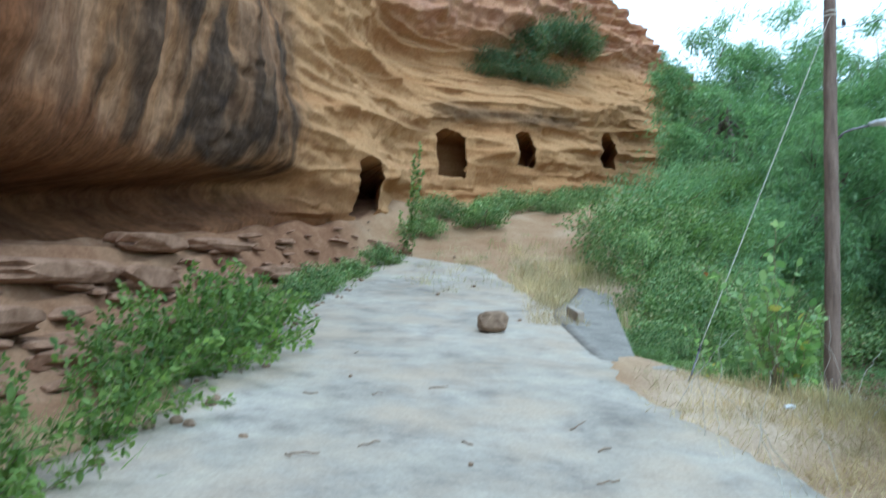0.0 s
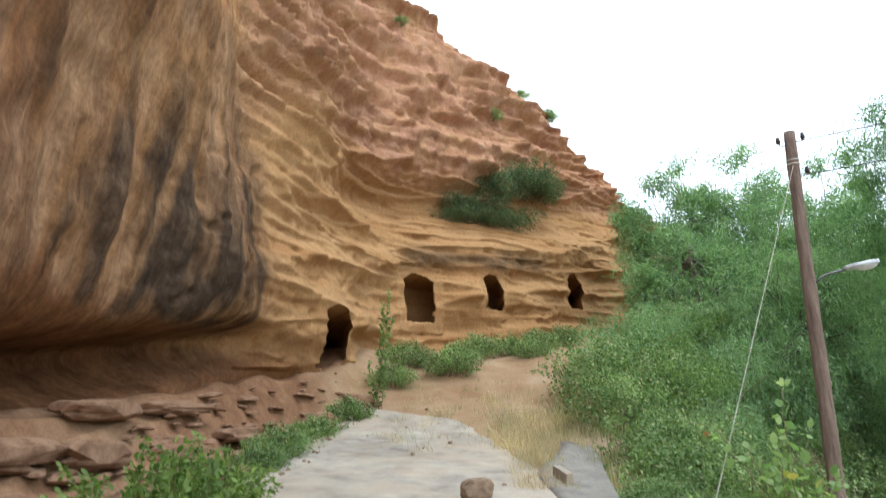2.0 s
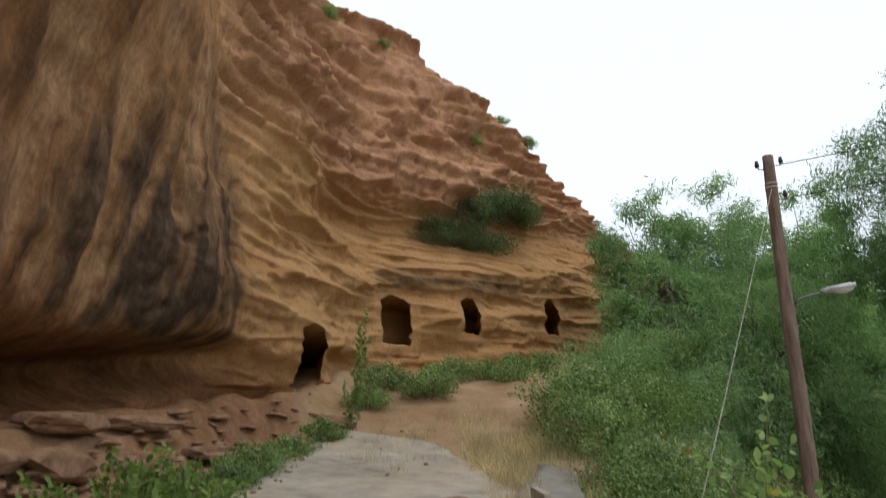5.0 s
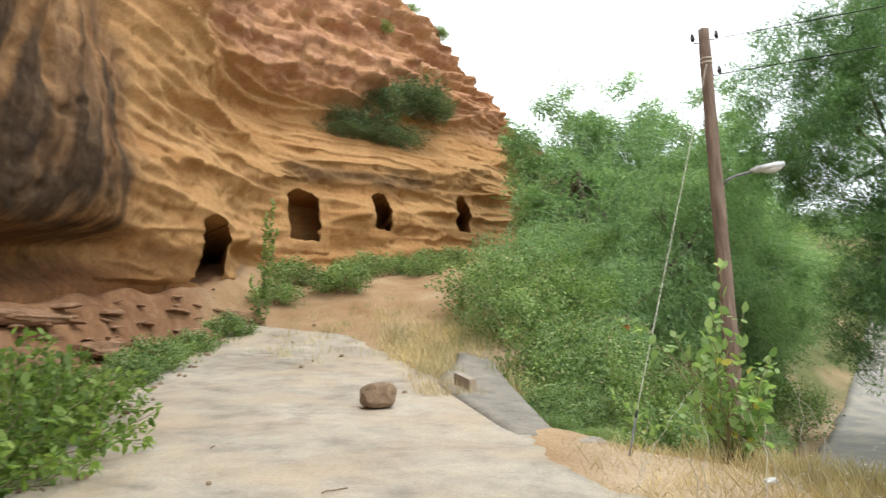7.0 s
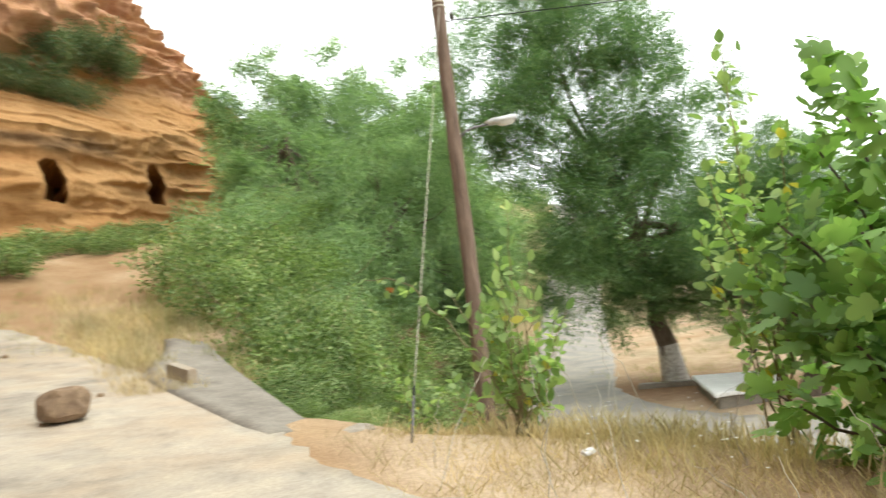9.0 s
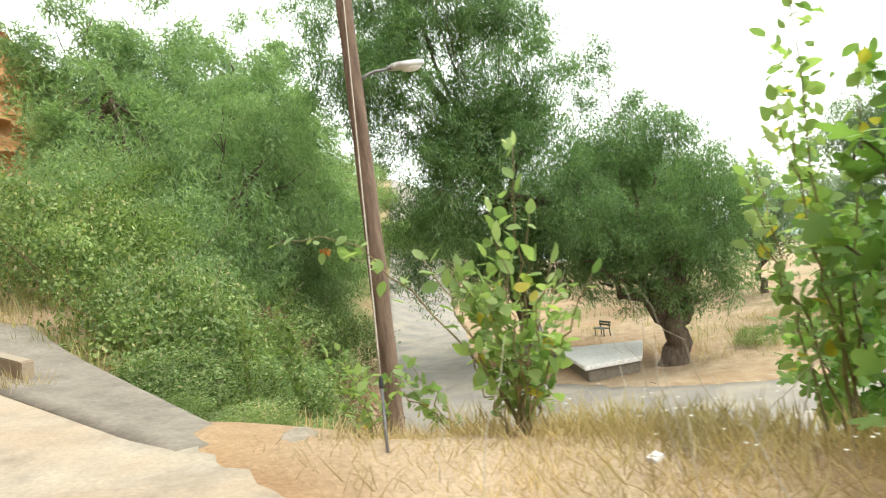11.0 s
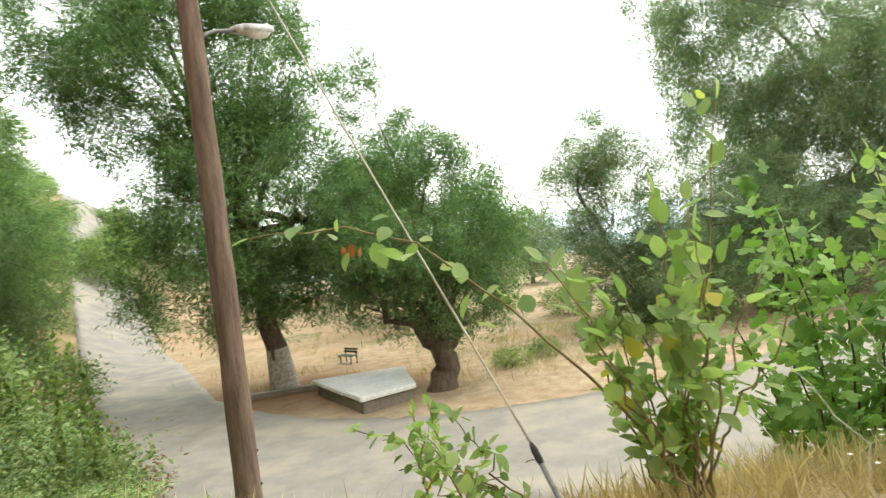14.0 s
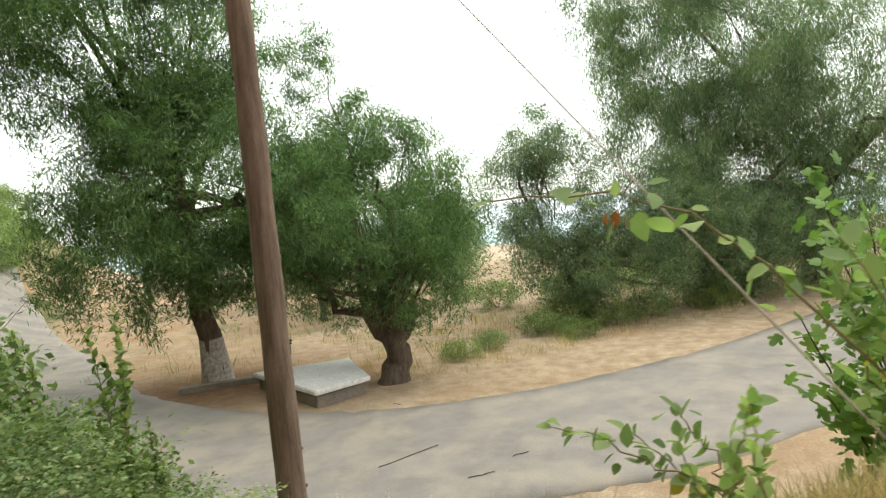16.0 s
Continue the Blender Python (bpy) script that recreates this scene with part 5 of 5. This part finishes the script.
def build_sprig(name, at, stems, leaf, gap, material, stem_material, label, seed, shape=OVAL, category="shrub", group="", start=0.25, r=0.012, droop=0.15, z=None, double=1, loose=0.0):
    """A plant of separate leafy stems. stems: rows of (tip x, y, z, sag) from the foot."""
    rg = np.random.default_rng(seed)
    b = thing(name, (at[0], at[1], rough_land(at[0], at[1]) if z is None else z), label, category, group)
    P, A = [], []
    for tx, ty, tz, sag in stems:
        n = 14
        pts = bent((rg.normal(0, 0.05), rg.normal(0, 0.05), -0.08), (tx, ty, tz), n, sag, 0.025, rg)
        sv, sq, st = tube(pts, np.linspace(r, r * 0.4, n), 6)
        part_np("stem", sv, [np.array(sq), np.array(st)], stem_material, b, smooth=True)
        L = np.linalg.norm(np.array((tx, ty, tz)))
        for k in np.arange(start, 0.86 if ty > 1.5 else 1.0, gap / L):
            for _ in range(double):
                i = k * (n - 1)
                j = min(int(i), n - 2)
                p = pts[j] + (pts[j + 1] - pts[j]) * (i - j)
                d = pts[j + 1] - pts[j]
                P.append(p + rg.normal(0, loose, 3))
                A.append(d / np.linalg.norm(d) * 0.5 + rg.normal(0, 0.6, 3))
        P.append(pts[-1]), A.append(pts[-1] - pts[-2])
    P, A = np.array(P), np.array(A)
    A = A / np.linalg.norm(A, axis=1, keepdims=True) + (0, 0, -droop)
    v, f = scatter(*shape, P, A, rg.normal(0, 0.5, P.shape) + (0, 0, 1), leaf * rg.uniform(0.55, 1.25, len(P)))
    part_np("foliage", v, f, material, b)
    return b


def fan(seed, count, spread, low, high, sag=0.0):
    rg = np.random.default_rng(seed)
    return [(rg.normal(0, spread), rg.normal(0, spread), rg.uniform(low, high), sag) for _ in range(count)]


# tree tobacco on the brink, with one long arching branch
tobacco = build_sprig("tree_tobacco", (3.95, 8.1), [(0.0, -0.28, 1.9, 0), (0.05, -0.4, 1.1, 0), (0.05, 0.05, 1.5, 0), (-0.35, 2.1, 1.55, -0.5), (0.1, 0.25, 1.0, 0), (-0.1, -0.12, 1.3, 0), (0.2, -0.6, 1.0, 0), (-0.12, 0.6, 1.25, -0.1), (0.0, 0.4, 0.75, 0), (0.3, -0.1, 1.45, 0), (-0.2, 0.2, 0.6, 0)],
            0.13, 0.065, L_TOBACCO, GREENSTEM, "yellow-green broad-leaved shrub with arching branches", 81, BROADLEAF, double=1, r=0.009, start=0.35, loose=0.05)
build_sprig("tree_tobacco", (4.25, 8.9), [(0.0, 1.15, 0.55, -0.08), (0.05, 0.75, 0.5, 0), (-0.05, 0.5, 0.62, 0)], 0.11, 0.06, L_TOBACCO, GREENSTEM, "low arching yellow-green shrub branch on the brink", 88, BROADLEAF, group="young shrubs", double=2, r=0.008, start=0.3, loose=0.04)
build_sprig("tree_tobacco", (3.5, 9.3), fan(82, 5, 0.15, 0.3, 0.7), 0.09, 0.05, L_TOBACCO, GREENSTEM, "young yellow-green broad-leaved shrub on the brink", 82, BROADLEAF, group="young shrubs", double=2, r=0.007)
build_sprig("tree_tobacco", (4.2, 8.2), fan(83, 7, 0.3, 0.6, 1.3), 0.12, 0.05, L_TOBACCO, GREENSTEM, "young yellow-green broad-leaved shrub on the brink", 83, BROADLEAF, group="young shrubs", double=3, r=0.008, loose=0.05)
build_sprig("tall_sapling", (5.2, 6.4), [(0.0, 0.0, 3.2, 0), (0.25, 0.2, 2.6, 0), (-0.3, 0.1, 2.2, 0), (0.1, -0.3, 2.4, 0), (-0.15, 0.4, 1.7, 0), (0.3, 0.5, 1.9, 0)], 0.11, 0.06, L_TOBACCO, GREENSTEM, "tall thin sapling with sparse light leaves", 84, BROADLEAF, double=3, r=0.011, loose=0.06)
build_sprig("fig_tree", (5.15, 4.8), [(-0.5, 1.2, 1.9, -0.1), (-0.7, 0.8, 1.2, 0), (-0.3, 1.4, 1.3, 0), (0.2, 1.1, 2.3, 0), (-0.9, 0.3, 1.6, 0), (-0.4, 0.4, 2.4, 0), (0.4, 0.2, 2.8, 0), (0.8, 0.8, 2.2, 0), (-0.6, 1.2, 0.6, 0.1), (-0.8, 0.5, 0.5, 0.1), (0.5, 1.5, 1.5, 0), (-0.2, -0.5, 2.6, 0), (0.9, -0.3, 2.4, 0), (-0.9, -0.4, 1.5, 0), (0.0, 0.9, 2.9, 0), (0.6, 1.3, 0.8, 0), (-1.0, -0.9, 1.9, 0), (0.7, -1.0, 2.5, 0)],
            0.19, 0.055, L_FIG, BARK, "broad-leaved green fig tree on the path edge", 85, FIGLEAF, "tree", start=0.2, r=0.02, droop=0.35, double=3, loose=0.09)
build_sprig("fig_tree", (8.2, 6.7), [(-0.5, 0.5, 3.2, 0), (0.1, 0.7, 3.5, 0), (-0.7, 0.1, 2.8, 0), (0.5, 0.4, 3.0, 0), (-0.2, -0.5, 3.6, 0), (0.3, -0.7, 3.1, 0), (-0.9, 0.6, 2.0, 0), (0.0, 1.0, 2.2, 0), (-0.6, -0.6, 2.4, 0), (0.6, -0.2, 2.2, 0), (-0.3, 0.9, 1.5, 0), (-0.8, 0.0, 1.4, 0)],
            0.17, 0.06, L_FIG, BARK, "young broad-leaved fig tree on the bank below the path", 89, FIGLEAF, "tree", start=0.25, r=0.018, droop=0.35, double=3, loose=0.16)
weed = build_sprig("leafy_weed", (-2.9, 8.6), [(0.9, -0.3, 0.45, -0.1), (0.7, 0.4, 0.6, -0.1), (0.2, 0.8, 0.7, 0), (-0.3, 0.3, 0.9, 0), (0.4, -0.7, 0.6, 0), (1.2, 0.1, 0.25, -0.15), (0.1, 0.1, 1.0, 0), (0.6, 0.8, 0.4, 0), (-0.2, -0.6, 0.8, 0), (0.5, 0.1, 0.85, 0)],
                   0.085, 0.03, L_DARKWEED, GREENSTEM, "green weed with arching stems over the concrete", 86, OVAL, "weed", "path edge weeds", start=0.1, r=0.007, double=3, loose=0.03)
for i, (x, y, s) in enumerate(((-2.9, 9.4, 1.2), (-2.7, 8.0, 1.25), (-3.2, 10.4, 1.1), (-3.6, 9.2, 1.2), (-3.2, 9.8, 1.0), (-2.7, 7.4, 1.15), (-2.9, 6.2, 1.0), (-3.4, 11.3, 0.8), (-2.5, 5.0, 0.9), (-2.6, 3.8, 0.9), (-3.4, 15.0, 0.65), (-3.5, 13.2, 0.6), (-3.2, 17.2, 0.7), (-2.8, 19.0, 0.6), (-3.6, 8.2, 0.9), (-3.4, 6.8, 0.9), (-2.9, 2.6, 0.8), (-2.2, 20.6, 0.5))):
    copy_thing(weed, pose(x, y, rough_land(x, y) - 0.02, 0, 0, rg.uniform(-70, 60)) @ Matrix.Scale(s, 4))
sap = build_sprig("sapling", (-1.75, 22.2), [(0.5, 0.1, 3.6, 0), (0.55, 0.1, 2.7, 0), (0.3, 0.0, 3.1, 0), (-0.2, 0.1, 1.4, 0), (0.3, -0.2, 1.3, 0), (-0.1, -0.2, 0.9, 0)], 0.15, 0.07, L_WEED, GREENSTEM, "slender green sapling before a cave mouth", 87, OVAL, "sapling", "saplings", double=3)
for x, y, s in ((5.4, 14.1, 0.5), (5.0, 12.9, 0.3), (6.9, 12.2, 0.3), (8.2, 38.0, 0.35), (9.4, 37.2, 0.4), (4.6, 12.9, 0.45), (7.4, 13.9, 0.35), (6.3, 13.95, 0.7), (6.1, 14.6, 0.4)):
    copy_thing(sap, pose(x, y, rough_land(x, y) - 0.02, 0, 0, x * 80) @ Matrix.Scale(s, 4))

# scrub on the far hillside and along the road
for x, y, s in ((6.3, 14.9, 0.5), (6.3, 15.6, 0.7)):
    copy_thing(kinds[2], pose(x, y, rough_land(x, y) - 0.05, 0, 0, x * 91) @ Matrix.Scale(s, 4))
for i in range(150):
    x, y = rg.uniform(18, 60), rg.uniform(36, 80)
    if y < 0.5 * x + 24 or y > 0.5 * x + 50:
        continue
    s = rg.uniform(0.7, 1.9)
    copy_thing(kinds[(1, 2, 3)[i % 3]], pose(x, y, rough_land(x, y) - 0.1, 0, 0, i * 33) @ Matrix.Scale(s, 4))
for i, (x, y, s) in enumerate(((22.5, 10.2, 0.5), (21.6, 9.0, 0.45), (23.2, 7.6, 0.55), (19.6, 12.4, 0.4), (24.4, 6.4, 0.6), (25.6, 4.2, 0.7), (27.0, 2.6, 0.7), (23.6, 9.2, 0.7), (20.6, 11.6, 0.4), (30.5, 9.0, 0.9), (29, 12, 0.8), (33, 6, 1.0))):
    x, y = far_field((x, y))
    copy_thing(kinds[3 if i % 2 else 1], pose(x, y, rough_land(x, y) - 0.05, 0, 0, i * 61) @ Matrix.Scale(s, 4))

dv, df = scatter(*OVAL, np.array([(-0.26, 1.55, 1.46), (-0.25, 1.5, 1.44), (-0.27, 1.6, 1.45)]), np.array([(0.1, 0.1, -1.0), (-0.2, 0.2, -1), (0.3, -0.1, -0.9)]), np.array([(1, 0, 0.2), (0, 1, 0.1), (0.7, 0.7, 0.1)]), np.array([0.085, 0.07, 0.065]))
part_np("dead_leaf", dv, df, DEADLEAF, tobacco, "orange dead leaves on the branch")


def stalk(x, y, dx, dy, h, sag, label, group, material=None, rad=0.005):
    g = rough_land(x, y)
    v, q, t = tube(bent((0, 0, -0.04), (dx, dy, h), 9, sag, 0.02, rg), np.linspace(rad, rad * 0.4, 9), 5)
    ob = part_np("dry_stalk", v, [np.array(q), np.array(t)], material or TWIG)
    ob.location = (x, y, g)
    return tagged(ob, label, "stalk", group)


for i in range(22):
    x, y = rg.uniform(2.5, 4.8), rg.uniform(3.2, 9.0)
    stalk(x, y, rg.normal(0, 0.35), rg.normal(0, 0.35), rg.uniform(0.35, 1.0), -0.08, "thin dry bent stalk in the grass", "dry stalks", ROPE, 0.004)
for i in range(26):
    x, y = rg.uniform(4.6, 10), rg.uniform(12.8, 22)
    if y > 10.4 + 0.66 * x:
        stalk(x, y, rg.normal(0, 0.7), rg.normal(0, 0.7), rg.uniform(1.2, 2.4), -0.15, "long dry stalk over the bushes", "dry stalks", TWIG, 0.009)
for i in range(6):
    x, y = rg.uniform(10.8, 17), rg.uniform(9.5, 15)
    v, q, t = tube(bent((0, 0, 0.012), (rg.normal(0, 0.3), rg.normal(0, 0.3), 0.012), 5, 0, 0.01, rg), [0.009] * 5, 5)
    ob = part_np("fallen_twig", v, [np.array(q), np.array(t)], BARK)
    ob.location = (x, y, float(land(x, y)) + 0.04)
    tagged(ob, "small dark twig lying on the road", "twig", "twigs on the road")
for i in range(16):
    x, y = rg.uniform(-2.6, 1.8), rg.uniform(2.5, 10)
    v, q, t = tube(bent((0, 0, 0.01), (rg.normal(0, 0.14), rg.normal(0, 0.14), 0.012), 5, 0, 0.01, rg), [0.006] * 5, 5)
    ob = part_np("fallen_twig", v, [np.array(q), np.array(t)], TWIG)
    ob.location = (x, y, float(land(x, y)) + 0.033)
    tagged(ob, "small dry twig lying on the concrete", "twig", "twigs on the path")


# white daisies in the grass on the brink
fc = np.concatenate([np.stack([rg.uniform(3.5, 4.5, 40), rg.uniform(5.4, 7.6, 40)], -1), np.stack([rg.uniform(2.6, 3.8, 26), rg.uniform(13.6, 16.5, 26)], -1)])
fz = land(fc[:, 0], fc[:, 1]) + rg.uniform(0.2, 0.42, len(fc))
k = 7
fp = np.repeat(np.concatenate([fc, fz[:, None]], 1), k, axis=0)
w = np.tile(np.arange(k) * 2 * math.pi / k, len(fc))
fv, ff = scatter(*OVAL, fp, np.stack([np.cos(w), np.sin(w), np.full(len(w), 0.15)], -1), np.tile([[0, 0, 1.0]], (len(w), 1)), np.full(len(w), 0.013))
tagged(part_np("daisies", fv, ff, PETAL), "small white daisies in dry grass", "flowers", kind="stuff")
